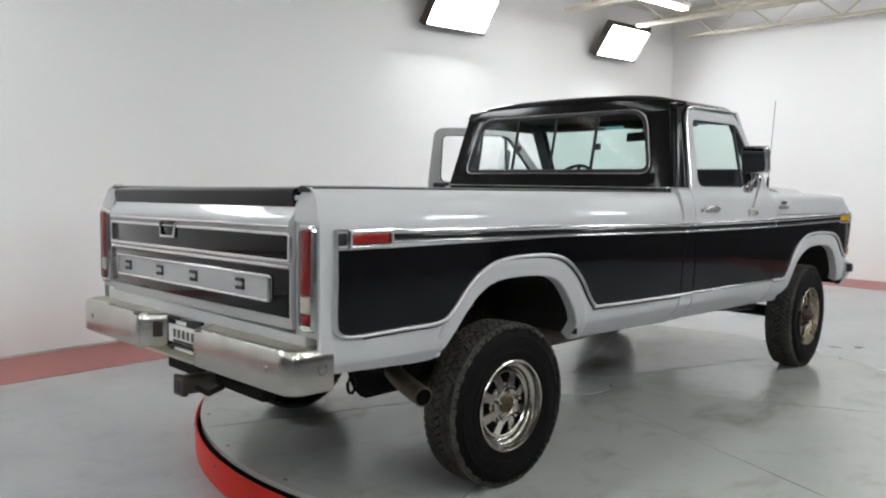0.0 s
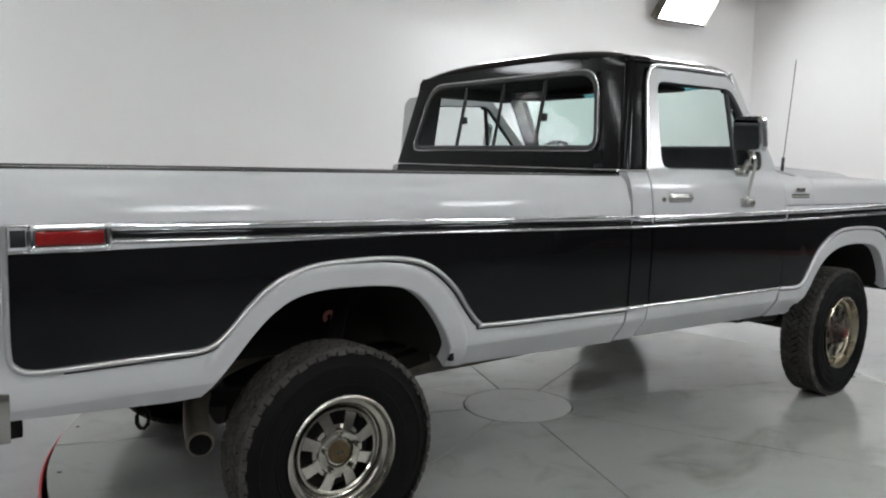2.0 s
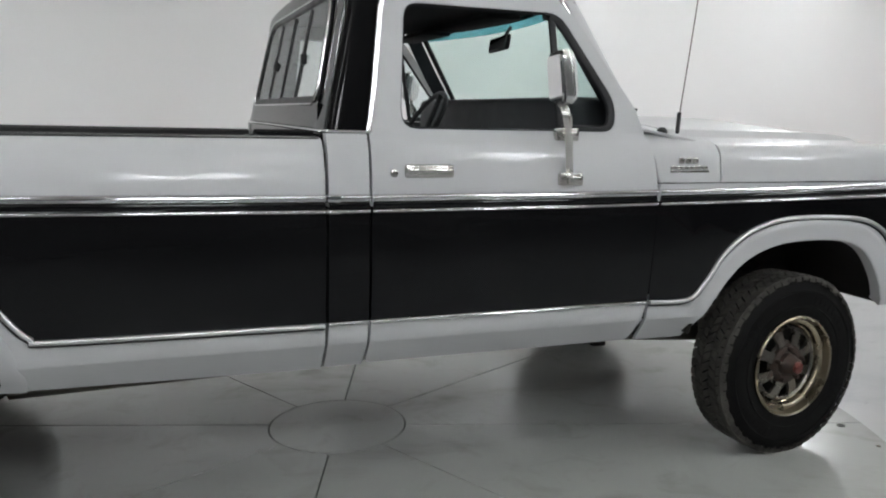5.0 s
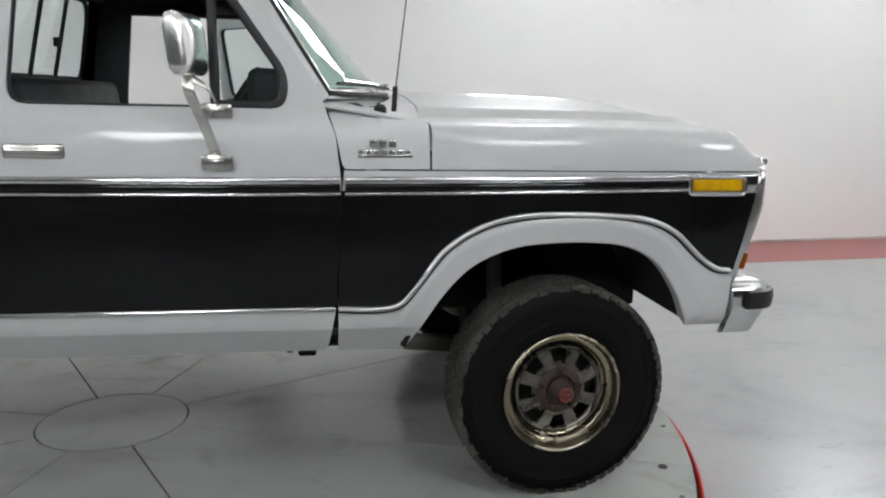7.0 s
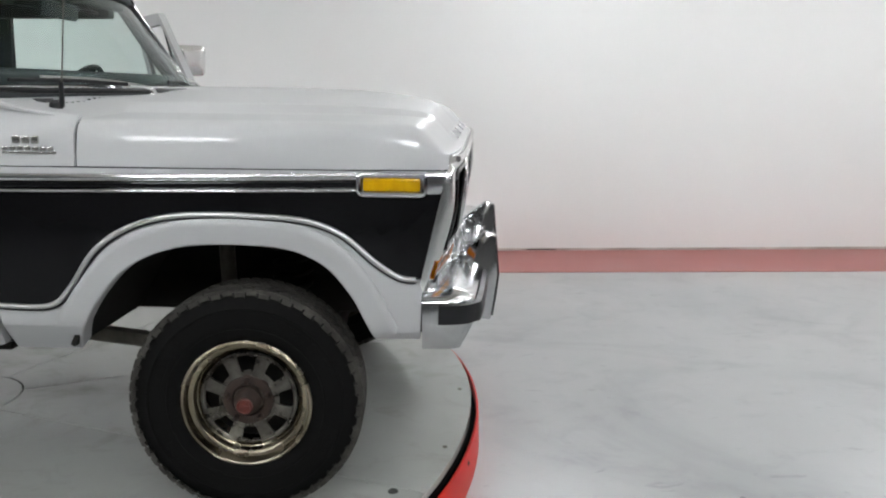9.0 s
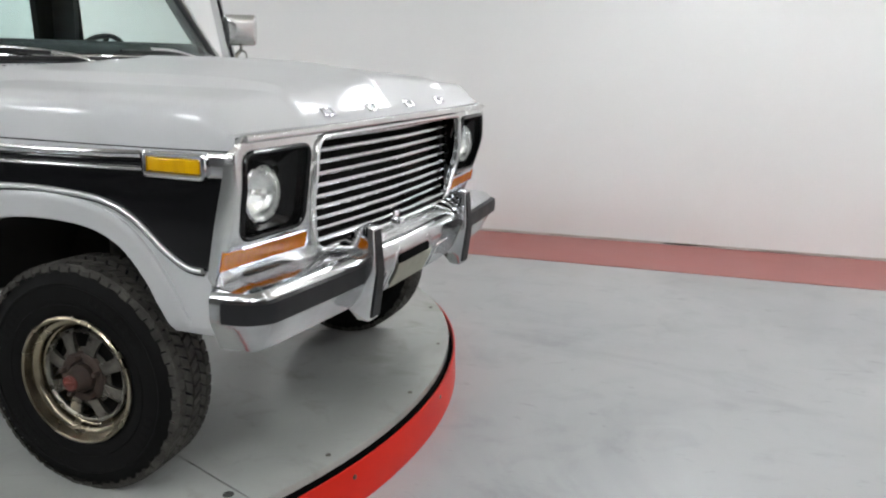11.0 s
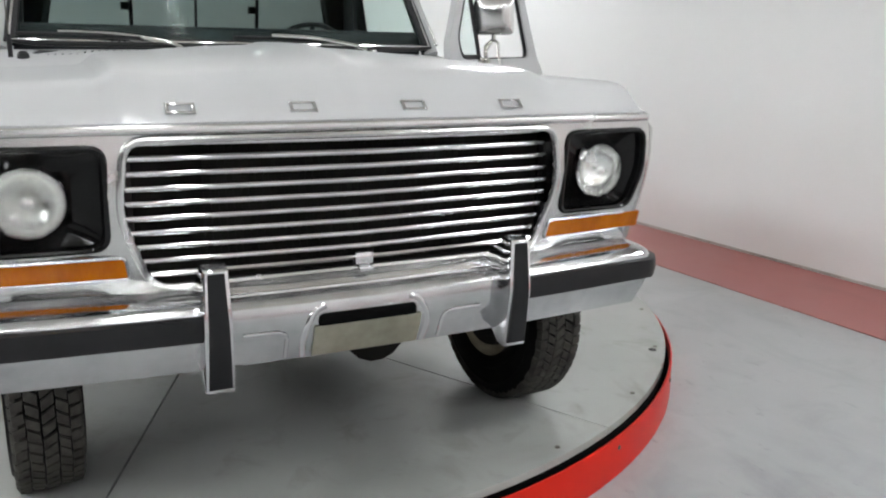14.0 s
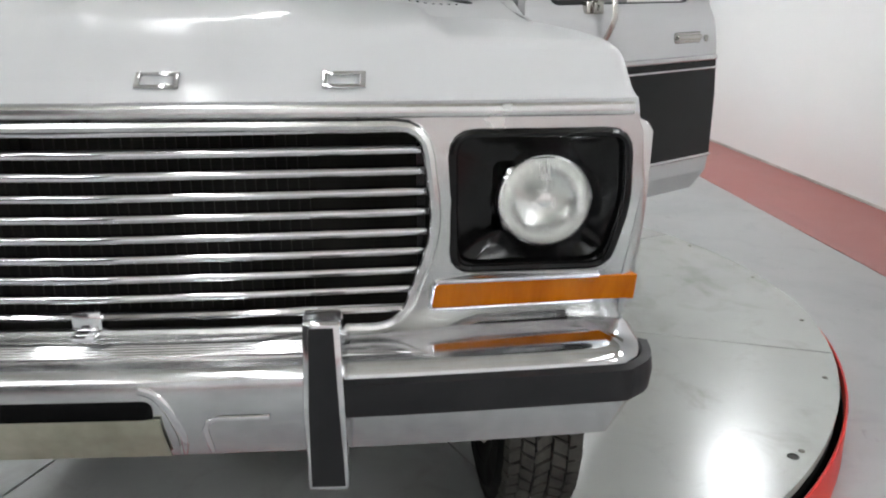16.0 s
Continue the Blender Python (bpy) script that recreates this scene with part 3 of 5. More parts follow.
rails = both("bed_rail", lambda: sweep([(-1.08, -0.885, 1.548), (0.2, -0.885, 1.549), (1.40, -0.885, 1.546)], [(-0.05, -0.022), (-0.052, -0.008), (-0.036, 0.002), (0.03, 0.003), (0.050, -0.002), (0.055, -0.02)], out=(0, 0, 1)), BED_LINER, truck, "black bed rail cap")
rail_trim = both("rail_moulding", lambda: sweep([(-1.08, -0.925, 1.545), (1.40, -0.925, 1.543)], oval(0.010, 0.010, 6), out=(0, -1, 0)), ALUMINIUM, truck)
# the driver's side of the bed hangs a little low
for o in (bed_sides[1], rails[1], walls[1], rail_trim[1]):
    o.data.transform(Matrix.Translation((0, 0, -0.022)))

# --- tailgate ---
XT = -1.115
tailgate = part("tailgate", merged(
    sweep([(XT, -0.845, 0), (XT, 0.845, 0)], [(1.0, -0.03), (1.0, -0.005), (1.06, 0.003), (1.22, 0.003), (1.37, 0.0), (1.39, 0.012), (1.41, 0.010), (1.43, -0.008), (1.48, -0.03), (1.495, -0.05), (1.495, -0.09), (1.0, -0.09)], out=(-1, 0, 0)),
), SILVER, truck, "silver tailgate with black panels and bright mouldings")


def rear_frame(y0, y1, z0, z1, r, w, x=XT, h=0.014):
    return sweep([(x - 0.004, p.x, p.y) for p in rounded([(y0, z0), (y1, z0), (y1, z1), (y0, z1)], r)], oval(w, h, 8), out=(-1, 0, 0), closed=True)


part("tailgate_panel", box(XT - 0.006, XT + 0.01, -0.838, 0.838, 1.262, 1.355, 0.003), BLACK, tailgate, "black upper tailgate band")
part("tailgate_panel", box(XT - 0.007, XT + 0.01, -0.838, 0.838, 1.045, 1.226, 0.003), BLACK, tailgate, "black lower tailgate panel")
part("tailgate_moulding", sweep([(XT - 0.008, -0.842, 1.388), (XT - 0.008, 0.842, 1.388)], oval(0.016, 0.014), out=(-1, 0, 0)), ALUMINIUM, tailgate)
part("tailgate_moulding", rear_frame(-0.840, 0.840, 1.258, 1.360, 0.012, 0.018), ALUMINIUM, tailgate)
part("tailgate_moulding", sweep([(XT - 0.004, -0.84, 1.236), (XT - 0.004, 0.84, 1.236)], oval(0.018, 0.012), out=(-1, 0, 0)), ALUMINIUM, tailgate)
part("tailgate_nameplate", box(XT - 0.016, XT, -0.72, 0.72, 1.10, 1.195, 0.004), SILVER, tailgate, "silver embossed tailgate plate")
part("tailgate_moulding", rear_frame(-0.72, 0.72, 1.10, 1.195, 0.008, 0.014, XT - 0.014), ALUMINIUM, tailgate)
for k, y in enumerate((0.60, 0.24, -0.10, -0.50)):
    part("badge_block", merged(box(XT - 0.020, XT - 0.014, y - 0.035, y + 0.035, 1.125, 1.14), box(XT - 0.020, XT - 0.014, y - 0.035, y + 0.035, 1.158, 1.172), box(XT - 0.020, XT - 0.014, y - 0.035, y - 0.018, 1.125, 1.172)), BLACK, tailgate, "black raised badge block")
part("tailgate_cap", box(-1.095, -1.03, -0.845, 0.845, 1.485, 1.505, 0.008), SILVER, tailgate)
part("tailgate_inner", box(-1.05, -1.03, -0.84, 0.84, 1.03, 1.49), BED_LINER, tailgate)
part("tailgate_handle", merged(box(XT - 0.010, XT, 0.10, 0.24, 1.325, 1.385, 0.004)), BLACK, tailgate, "black release handle recess")
part("handle_rim", sweep([(XT - 0.010, 0.245, 1.375), (XT - 0.012, 0.235, 1.31), (XT - 0.012, 0.105, 1.31), (XT - 0.010, 0.095, 1.375)], oval(0.016, 0.014), out=(-1, 0, 0)), CHROME, tailgate)
part("spoiler_lip", sweep([(-1.06, -0.835, 1.503), (-1.06, 0.835, 1.503)], [(-0.046, -0.02), (-0.046, 0.028), (-0.040, 0.036), (0.0, 0.046), (0.018, 0.042), (0.030, 0.026), (0.034, -0.02)], out=(-1, 0, 0)), BLACK, tailgate, "black tailgate top cap")
part("rear_sill", box(-1.108, -1.03, -0.93, 0.93, 0.86, 0.996, 0.01), SILVER, truck)


def tail_lamp():
    return rear_frame(-0.985, -0.905, 1.03, 1.40, 0.02, 0.028, XT + 0.01, 0.03)


for side in (0, 1):
    f = (lambda b: flip(b)) if side else (lambda b: b)
    lamp = part("tail_lamp", f(tail_lamp()), CHROME, truck, "tall red tail lamp in a chrome frame")
    part("lens", f(box(XT - 0.012, XT + 0.04, -0.975, -0.915, 1.15, 1.39, 0.008)), RED, lamp, "red lens")
    part("reversing_lens", f(box(XT - 0.011, XT + 0.04, -0.973, -0.917, 1.085, 1.148, 0.006)), WHITE_LENS, lamp, "white reversing lens")
    part("lens_foot", f(box(XT - 0.010, XT + 0.04, -0.973, -0.917, 1.045, 1.083, 0.006)), RED, lamp)
    part("corner_post", f(box(XT + 0.012, -1.03, -0.997, -0.85, 0.99, 1.42, 0.012)), SILVER, truck)
    part("corner_cap", f(surface([[(XT + 0.01 + 0.04 * t * t, -(0.998 - 0.15 * k / 4 - 0.07 * t * t * (1 - k / 4)), 1.415 + 0.125 * t) for k in range(5)] for t in (0, 0.25, 0.5, 0.75, 1.0)], 0.01)), SILVER, truck)

# --- rear step bumper ---
BACK = -1.222
half_path = spline([(-1.035, -1.000, 0), (-1.10, -1.001, 0), (-1.165, -0.998, 0), (-1.202, -0.980, 0), (BACK + 0.003, -0.935, 0), (BACK, -0.86, 0), (BACK, -0.60, 0), (BACK, -0.31, 0), (BACK + 0.008, -0.285, 0), (-1.17, -0.255, 0), (-1.105, -0.205, 0)], 4)
SECTION = [(0.010, 0.785), (0.0, 0.790), (-0.004, 0.80), (-0.006, 0.86), (-0.006, 0.905), (-0.002, 0.935), (0.008, 0.947), (0.030, 0.951), (0.030, 0.944), (0.012, 0.936), (0.008, 0.79)]


def bumper_half():
    return sweep(half_path, SECTION, out=(0, 0, 1))


rear_bumper = part("rear_bumper", bumper_half(), WORN_CHROME, truck, "worn chrome rear step bumper")
for side in (0, 1):
    f = flip if side else (lambda b: b)
    if side:
        part("bumper_face", flip(bumper_half()), WORN_CHROME, rear_bumper, "worn chrome bumper face")
    top = [(p.x + 0.022 if p.x < -1.19 else p.x, p.y if p.y > -0.97 else p.y + 0.022) for p in half_path]
    part("bumper_top", f(slab(top + [(-1.07, -0.205), (-1.035, -0.97)], 0.938, 0.9485)), PLATE_DULL, rear_bumper, "dull step plate")
    bolt = lathe([(0.022, 0.0), (0.020, -0.006), (0.010, -0.009), (0, -0.009)], 14)
    bolt.transform(Matrix.Translation((-1.085, -1.006, 0.872)))
    part("bolt", f(bolt), WORN_CHROME, rear_bumper)
    bolt = lathe([(0.014, 0.0), (0.012, -0.005), (0, -0.006)], 12)
    bolt.transform(Matrix.Translation((BACK - 0.005, -0.845, 0.872)) @ Matrix.Rotation(radians(-90), 4, "Z"))
    part("bolt", f(bolt), WORN_CHROME, rear_bumper)
    lamp_box = box(-0.022, 0.022, -0.008, 0.008, -0.036, 0.036, 0.004)
    lamp_box.transform(Matrix.Translation((-1.150, -0.232, 0.872)) @ Matrix.Rotation(radians(38), 4, "Z"))
    part("plate_lamp", f(lamp_box), RUST, rear_bumper, "rusty plate lamp")
part("notch_step", slab([(-1.195, -0.30), (-1.195, 0.30), (-1.08, 0.26), (-1.08, -0.26)], 0.780, 0.790), PLATE_DULL, rear_bumper, "bare step plate")
part("notch_back", box(-1.114, -1.110, -0.23, 0.23, 0.785, 0.935), DARK, rear_bumper)
plate = part("number_plate", box(-1.128, -1.116, -0.165, 0.165, 0.785, 0.948, 0.003), BLACK, rear_bumper, "white plate in a black frame")
part("plate_face", box(-1.133, -1.126, -0.150, 0.150, 0.828, 0.908), PLATE_WHITE, plate, "white plate face")
for k in range(5):
    part("plate_bar", box(-1.1355, -1.130, -0.10 + k * 0.044, -0.075 + k * 0.044, 0.852, 0.890), GREY_METAL, plate)
part("plate_bar", box(-1.1355, -1.130, -0.09, 0.10, 0.830, 0.842), TRIM_BLACK, plate)
part("plate_bar", box(-1.1355, -1.130, -0.09, 0.09, 0.795, 0.806), PLATE_WHITE, plate)
part("plate_bar", box(-1.1355, -1.130, -0.02, 0.07, 0.914, 0.930), PLATE_WHITE, plate)
hitch = part("tow_hitch", box(-1.165, -0.90, -0.040, 0.040, 0.605, 0.680, 0.006), GREY_METAL, truck, "dark steel receiver hitch")
part("hitch_mouth", box(-1.1665, -1.15, -0.028, 0.028, 0.616, 0.669), SEAM, hitch)
part("hitch_collar", box(-1.162, -1.135, -0.047, 0.047, 0.598, 0.687, 0.004), GREY_METAL, hitch)
part("hitch_bar", box(-1.00, -0.93, -0.45, 0.45, 0.63, 0.69, 0.006), DARK, hitch)
part("hitch_plug", merged(rod([(-1.09, -0.04, 0.63), (-1.08, -0.13, 0.62), (-1.05, -0.20, 0.66)], 0.014)), DARK, hitch)

# the tailgate and the step bumper hang a little low on the driver's side
for o in (tailgate, *tailgate.children_recursive, rear_bumper, *rear_bumper.children_recursive):
    o.data.transform(Matrix(((1, 0, 0, 0), (0, 1, 0, 0), (0, -0.014, 1, -0.002), (0, 0, 0, 1))))

# --- cab ---
def corner_lower():
    return sheet([[(1.415, 0.79), (1.546, 0.79), (1.546, 1.56), (1.415, 1.56)]], cab_w, 0.0, 0.05, ZS)


both("cab_corner", corner_lower, SILVER, truck, "silver cab corner behind the door")
both("cab_corner_panel", lambda: sheet([[(1.4145, 0.957), (1.5465, 0.957), (1.5465, 1.334), (1.4145, 1.334)]], cab_w, 0.003, 0.05, ZS), BLACK, truck)
both("cab_corner_moulding", lambda: strip(1.415, 1.546, 0.956, cab_w, 0.017, 0.011, 1), CHROME, truck)
belt(1.415, 1.546, cab_w, truck)
part("cab_back", box(1.42, 1.45, -0.93, 0.93, 0.80, 1.57), BLACK, truck, "black cab rear wall")
part("cab_floor", box(1.45, 2.75, -0.90, 0.90, 0.80, 0.84), VINYL, truck)

# rear pillars: rounded corner between the rear window and the door
def back_x(z):
    return 1.415 + 0.105 * (z - 1.56) / 0.5


def glass_half(z):
    return 0.772 - 0.22 * (z - 1.65)


def pillar():
    rows = []
    r = 0.038
    for z in (1.555, 1.60, 1.66, 1.74, 1.82, 1.90, 1.98, 2.03, 2.06, 2.090):
        xb, ys = back_x(z), 0.953 - 0.1955 * (z - 1.56)
        row = [(xb + 0.001, -(glass_half(z) - 0.03), z), (xb, -(glass_half(z) + 0.02), z)]
        for k in range(11):
            a = math.pi / 2 * k / 10
            row.append((xb + r * (1 - math.cos(a)), -(ys - r + r * math.sin(a)), z))
        x1 = 1.592 + 0.145 * (z - 1.565)
        row += [(xb + r + (x1 - xb - r) * k / 4, -(ys + 0.002 * k / 4), z) for k in (1, 2, 3, 4)]
        row += [(x1, -(ys - 0.05), z)]
        rows.append(row)
    return surface(rows)


both("rear_pillar", pillar, BLACK_TOP, truck, "glossy black cab rear pillar")
part("window_surround", sweep([(back_x(1.61) + 0.005, -0.80, 1.605), (back_x(1.61) + 0.002, 0.80, 1.605)], [(-0.05, -0.015), (-0.05, 0.008), (0.05, 0.008), (0.05, -0.015)], out=(-1, 0, 0)), BLACK_TOP, truck)


def roof():
    rows = []
    xs = [1.522, 1.525, 1.530, 1.540, 1.555, 1.575, 1.60, 1.63, 1.68, 1.80, 1.95, 2.10, 2.20, 2.26, 2.30, 2.32, 2.33]
    for x in xs:
        rise = 1 - (1 - min(1.0, (x - 1.522) / 0.07)) ** 2.4
        drop = 0.045 * max(0, (x - 2.20) / 0.13) ** 2
        half = 0.828 + 0.040 * math.sqrt(max(0.0, 1 - (max(0.0, 1.562 - x) / 0.040) ** 2))
        row = []
        for k in range(33):
            u = -1 + 2 * k / 32
            u = math.copysign(abs(u) ** 0.6, u)
            bow = 0.12 * (1 - u * u) * max(0, (x - 1.9) / 0.43)
            round_edge = (1 - abs(u) ** 6) ** 0.7
            row.append((x + bow, half * u, 2.068 + (0.022 + 0.034 * rise) * round_edge + 0.020 * rise * (1 - u * u) + 0.010 * (1 - u * u) - drop))
        rows.append(row)
    return surface(rows, 0.006)


part("cab_roof", roof(), BLACK_TOP, truck, "glossy black cab roof")
part("headliner", box(1.56, 2.30, -0.82, 0.82, 2.055, 2.068, 0.004), HEADLINER, truck, "dark headliner")
both("inner_roof_rail", lambda: box(1.56, 2.22, -0.845, -0.77, 1.985, 2.056, 0.012), HEADLINER, truck)
part("inner_header", box(2.25, 2.30, -0.78, 0.78, 2.015, 2.056, 0.01), HEADLINER, truck)
part("inner_rear_header", box(1.53, 1.57, -0.74, 0.74, 2.03, 2.058, 0.008), HEADLINER, truck)
both("inner_pillar", lambda: sweep([(1.545, -0.845, 1.20), (1.555, -0.855, 1.60), (1.60, -0.825, 2.03)], [(-0.085, -0.012), (-0.085, 0.012), (0.075, 0.012), (0.075, -0.012)], out=(0, -1, 0)), VINYL, truck, "dark inner pillar lining")


def rear_loop(inset, dx=0.0):
    pts = rounded([(-0.772 + inset, 1.65 + inset), (0.772 - inset, 1.65 + inset), (0.686 - inset, 2.042 - inset), (-0.686 + inset, 2.042 - inset)], [0.075, 0.075, 0.12, 0.12], 8)
    return [(back_x(p.y) - 0.006 + dx, p.x, p.y) for p in pts]


header = surface([[(back_x(z) + 0.001 + over, 0.835 * (-1 + 2 * k / 24), z + lift * (0.022 * (1 - abs(-1 + 2 * k / 24) ** 6) ** 0.7 + 0.012 * (1 - (-1 + 2 * k / 24) ** 2))) for k in range(25)] for z, lift, over in ((2.026, 0, 0.002), (2.05, 0.4, 0), (2.070, 1, 0.001))], 0.004)
part("rear_header", header, BLACK_TOP, truck)
part("rear_window_seal", sweep(rear_loop(0.012), oval(0.035, 0.02), out=(-1, 0, 0.2), closed=True), TRIM_BLACK, truck, "black rubber window seal")
part("rear_window_trim", sweep(rear_loop(0.0, -0.004), oval(0.010, 0.012), out=(-1, 0, 0.2), closed=True), ALUMINIUM, truck, "thin bright trim round the rear window")


def pane(loop, thick=0.004):
    bm = bmesh.new()
    bm.faces.new([bm.verts.new(p) for p in loop])
    bmesh.ops.triangulate(bm, faces=bm.faces[:])
    return thicken(bm, thick)


glass = part("rear_window", pane(rear_loop(0.02, 0.004)), GLASS, truck, "sliding rear window glass", smooth=0)
glass.visible_shadow = False
for y, w in ((0.33, 0.014), (0.0, 0.010), (-0.33, 0.014)):
    part("window_post", merged(sweep([(back_x(1.67) - 0.002, y, 1.67), (back_x(2.0) - 0.002, y, 2.005)], oval(w * 1.6, 0.02), out=(-1, 0, 0.2))), TRIM_BLACK, glass)
for y in (0.33, -0.33):
    part("window_latch", box(1.45, 1.475, y - 0.05, y - 0.01, 1.80, 1.84, 0.004), TRIM_BLACK, glass)

# --- doors ---
WINDOW = [(1.660, 1.578), (2.462, 1.578), (2.474, 1.680), (2.262, 1.985), (1.690, 1.985)]
WIN_R = [0.062, 0.045, 0.05, 0.05, 0.05]


def door_panel():
    return sheet([rounded([(1.555, 0.795), (2.585, 0.795), (2.612, 0.957), (2.628, 1.36), (2.612, 1.50), (2.583, 1.576), (1.555, 1.576)], [0.02, 0.02, 0, 0, 0, 0, 0])], cab_w, 0.0, 0.03, ZS + (1.555, 1.575), (1.8, 2.1, 2.4))


def door_frame():
    outer = [(1.555, 1.575), (2.585, 1.575), (2.555, 1.66), (2.272, 2.045), (1.66, 2.045), (1.618, 1.99)]
    outer = rounded(outer, [0, 0, 0, 0.03, 0.06, 0.02])
    return sheet([outer, rounded(WINDOW, WIN_R)], cab_w, 0.002, 0.035, (1.66, 1.72, 1.80, 1.90, 1.97), (1.7, 2.1))


def door_black():
    return sheet([[(1.5545, 0.957), (2.6125, 0.957), (2.6275, 1.334), (1.5545, 1.334)]], cab_w, 0.003, 0.03, ZS, (1.8, 2.1, 2.4))


def window_loop(inset, y_in):
    c = Vector((2.02, 1.79))
    out = []
    for p in rounded(WINDOW, WIN_R):
        d = (p - c)
        q = p - d.normalized() * inset
        out.append((q.x, -(cab_w(q.x, q.y) - y_in), q.y))
    return out


def mirror_parts(parent, f):
    """A chrome truck mirror on its two-legged bracket."""
    for z, in ((1.568,), (1.417,)):
        y = cab_w(2.26, z)
        part("mirror_mount", f(merged(box(2.215, 2.305, -y - 0.022, -y + 0.005, z - 0.022, z + 0.022, 0.006), box(2.24, 2.285, -y - 0.04, -y - 0.015, z - 0.012, z + 0.012, 0.004))), WORN_CHROME, parent)
    mx, my = (2.215, -1.005) if f is flip else (2.190, -1.055)
    part("mirror_arm", f(sweep(spline([(2.26, -1.01, 1.425), (2.23, -1.05, 1.53), (mx + 0.01, my - 0.03, 1.61), (mx, my - 0.025, 1.655), (mx, my, 1.675)], 4), oval(0.030, 0.010), out=(0, -1, 0))), WORN_CHROME, parent)
    part("mirror_arm", f(sweep(spline([(2.26, -0.985, 1.59), (2.24, my + 0.03, 1.635), (mx, my + 0.005, 1.67)], 4), oval(0.026, 0.010), out=(0, -0.5, 0.8))), WORN_CHROME, parent)
    at = Matrix.Translation((mx, my, 1.785 if f is flip else 1.756)) @ Matrix.Rotation(radians(-22 if f is flip else -14), 4, "Z") @ Matrix.Rotation(radians(6 if f is flip else -7), 4, "Y")
    rows = []
    for d, w, h in ((-0.022, 0.092, 0.078), (-0.016, 0.099, 0.086), (0.004, 0.101, 0.088), (0.020, 0.092, 0.079), (0.031, 0.07, 0.06), (0.035, 0.03, 0.025)):
        loop = rounded([(-w, -h), (w, -h), (w, h), (-w, h)], 0.028, 4)
        rows.append([(d, p.x, p.y) for p in loop + loop[:1]])
    head = surface(rows)
    bmesh.ops.remove_doubles(head, verts=head.verts, dist=1e-5)
    bmesh.ops.holes_fill(head, edges=[e for e in head.edges if e.is_boundary])
    head.transform(at)
    part("mirror_head", f(head), ALUMINIUM, parent, "chrome backed side mirror")
    loop = rounded([(-0.089, -0.075), (0.089, -0.075), (0.089, 0.075), (-0.089, 0.075)], 0.024, 4)
    face = surface([[(-0.020, p.x, p.y) for p in loop + loop[:1]], [(-0.028, p.x * 0.98, p.y * 0.98) for p in loop + loop[:1]]])
    bmesh.ops.remove_doubles(face, verts=face.verts, dist=1e-5)
    bmesh.ops.holes_fill(face, edges=[e for e in face.edges if e.is_boundary])
    face.transform(at)
    part("mirror_glass", f(face), MIRROR, parent, "mirror glass")
    part("mirror_stem", f(rod([(mx, my, 1.66), (mx, my, 1.70)], 0.010)), WORN_CHROME, parent)


def door(side):
    f = flip if side else (lambda b: b)
    d = part("door", f(door_panel()), SILVER, truck, "silver cab door standing open" if side else "silver cab door, closed")
    part("door_frame", f(door_frame()), SILVER, d, "silver window frame")
    part("door_panel_black", f(door_black()), BLACK, d, "glossy black lower door panel")
    part("door_moulding", f(strip(1.557, 2.606, 0.956, cab_w, 0.017, 0.011)), CHROME, d)
    for nm, z, w, h, mat in (("belt_moulding", 1.381, 0.025, 0.012, CHROME), ("belt_inlay", 1.358, 0.022, 0.005, BLACK), ("belt_moulding", 1.340, 0.013, 0.011, CHROME)):
        part(nm, f(strip(1.557, 2.625, z, cab_w, w, h)), mat, d)
    part("window_seal", f(sweep(window_loop(0.003, 0.016), oval(0.010, 0.02), out=(0, -1, 0), closed=True)), TRIM_BLACK, d)
    vent = [p for p in window_loop(0.012, 0.010) if p[0] > 2.1]
    first = max(range(len(vent)), key=lambda k: (Vector(vent[k]) - Vector(vent[k - 1])).length)
    vent = vent[first:] + vent[:first]
    low, high = (vent[0], vent[-1]) if vent[0][2] < vent[-1][2] else (vent[-1], vent[0])
    ends = ((2.25, low[1], low[2]), (2.236, high[1], high[2]))
    vent = [ends[0]] + (vent if vent[0] == low else vent[::-1]) + [ends[1]]
    part("vent_seal", f(sweep(vent, oval(0.036, 0.022), out=(0, -1, 0))), TRIM_BLACK, d)
    part("vent_post", f(sweep([(2.252, -cab_w(2.25, 1.58) + 0.015, 1.58), (2.238, -cab_w(2.2, 1.96) + 0.015, 1.968)], oval(0.030, 0.02), out=(0, -1, 0))), TRIM_BLACK, d)
    lo = [(2.262, 1.588), (2.446, 1.588), (2.460, 1.675), (2.262, 1.955)]
    g = part("vent_glass", f(pane([(x, -(cab_w(x, z) - 0.016), z) for x, z in lo])), GLASS, d, smooth=0)
    g.visible_shadow = False
    part("inner_panel", f(box(1.60, 2.52, -0.955, -0.93, 0.86, 1.585, 0.01)), VINYL, d, "dark vinyl door lining")
    part("armrest", f(box(1.85, 2.25, -0.93, -0.87, 1.25, 1.31, 0.02)), VINYL, d)
    yh = cab_w(1.75, 1.462)
    part("door_handle", f(merged(box(1.670, 1.825, -yh - 0.026, -yh - 0.010, 1.436, 1.456, 0.008), box(1.663, 1.830, -yh - 0.012, -yh + 0.004, 1.422, 1.466, 0.010))), WORN_CHROME, d, "worn chrome door handle")
    lock = lathe([(0.013, 0.006), (0.013, -0.006), (0.009, -0.008), (0, -0.008)], 14)
    lock.transform(Matrix.Translation((1.627, -cab_w(1.63, 1.44), 1.438)))
    part("door_lock", f(lock), WORN_CHROME, d)
    mirror_parts(d, f)
    return d


door(0)
left_door = door(1)
# the driver's door stands open on its front hinges
hinge = TILT @ Vector((2.62, 0.94, 1.2))
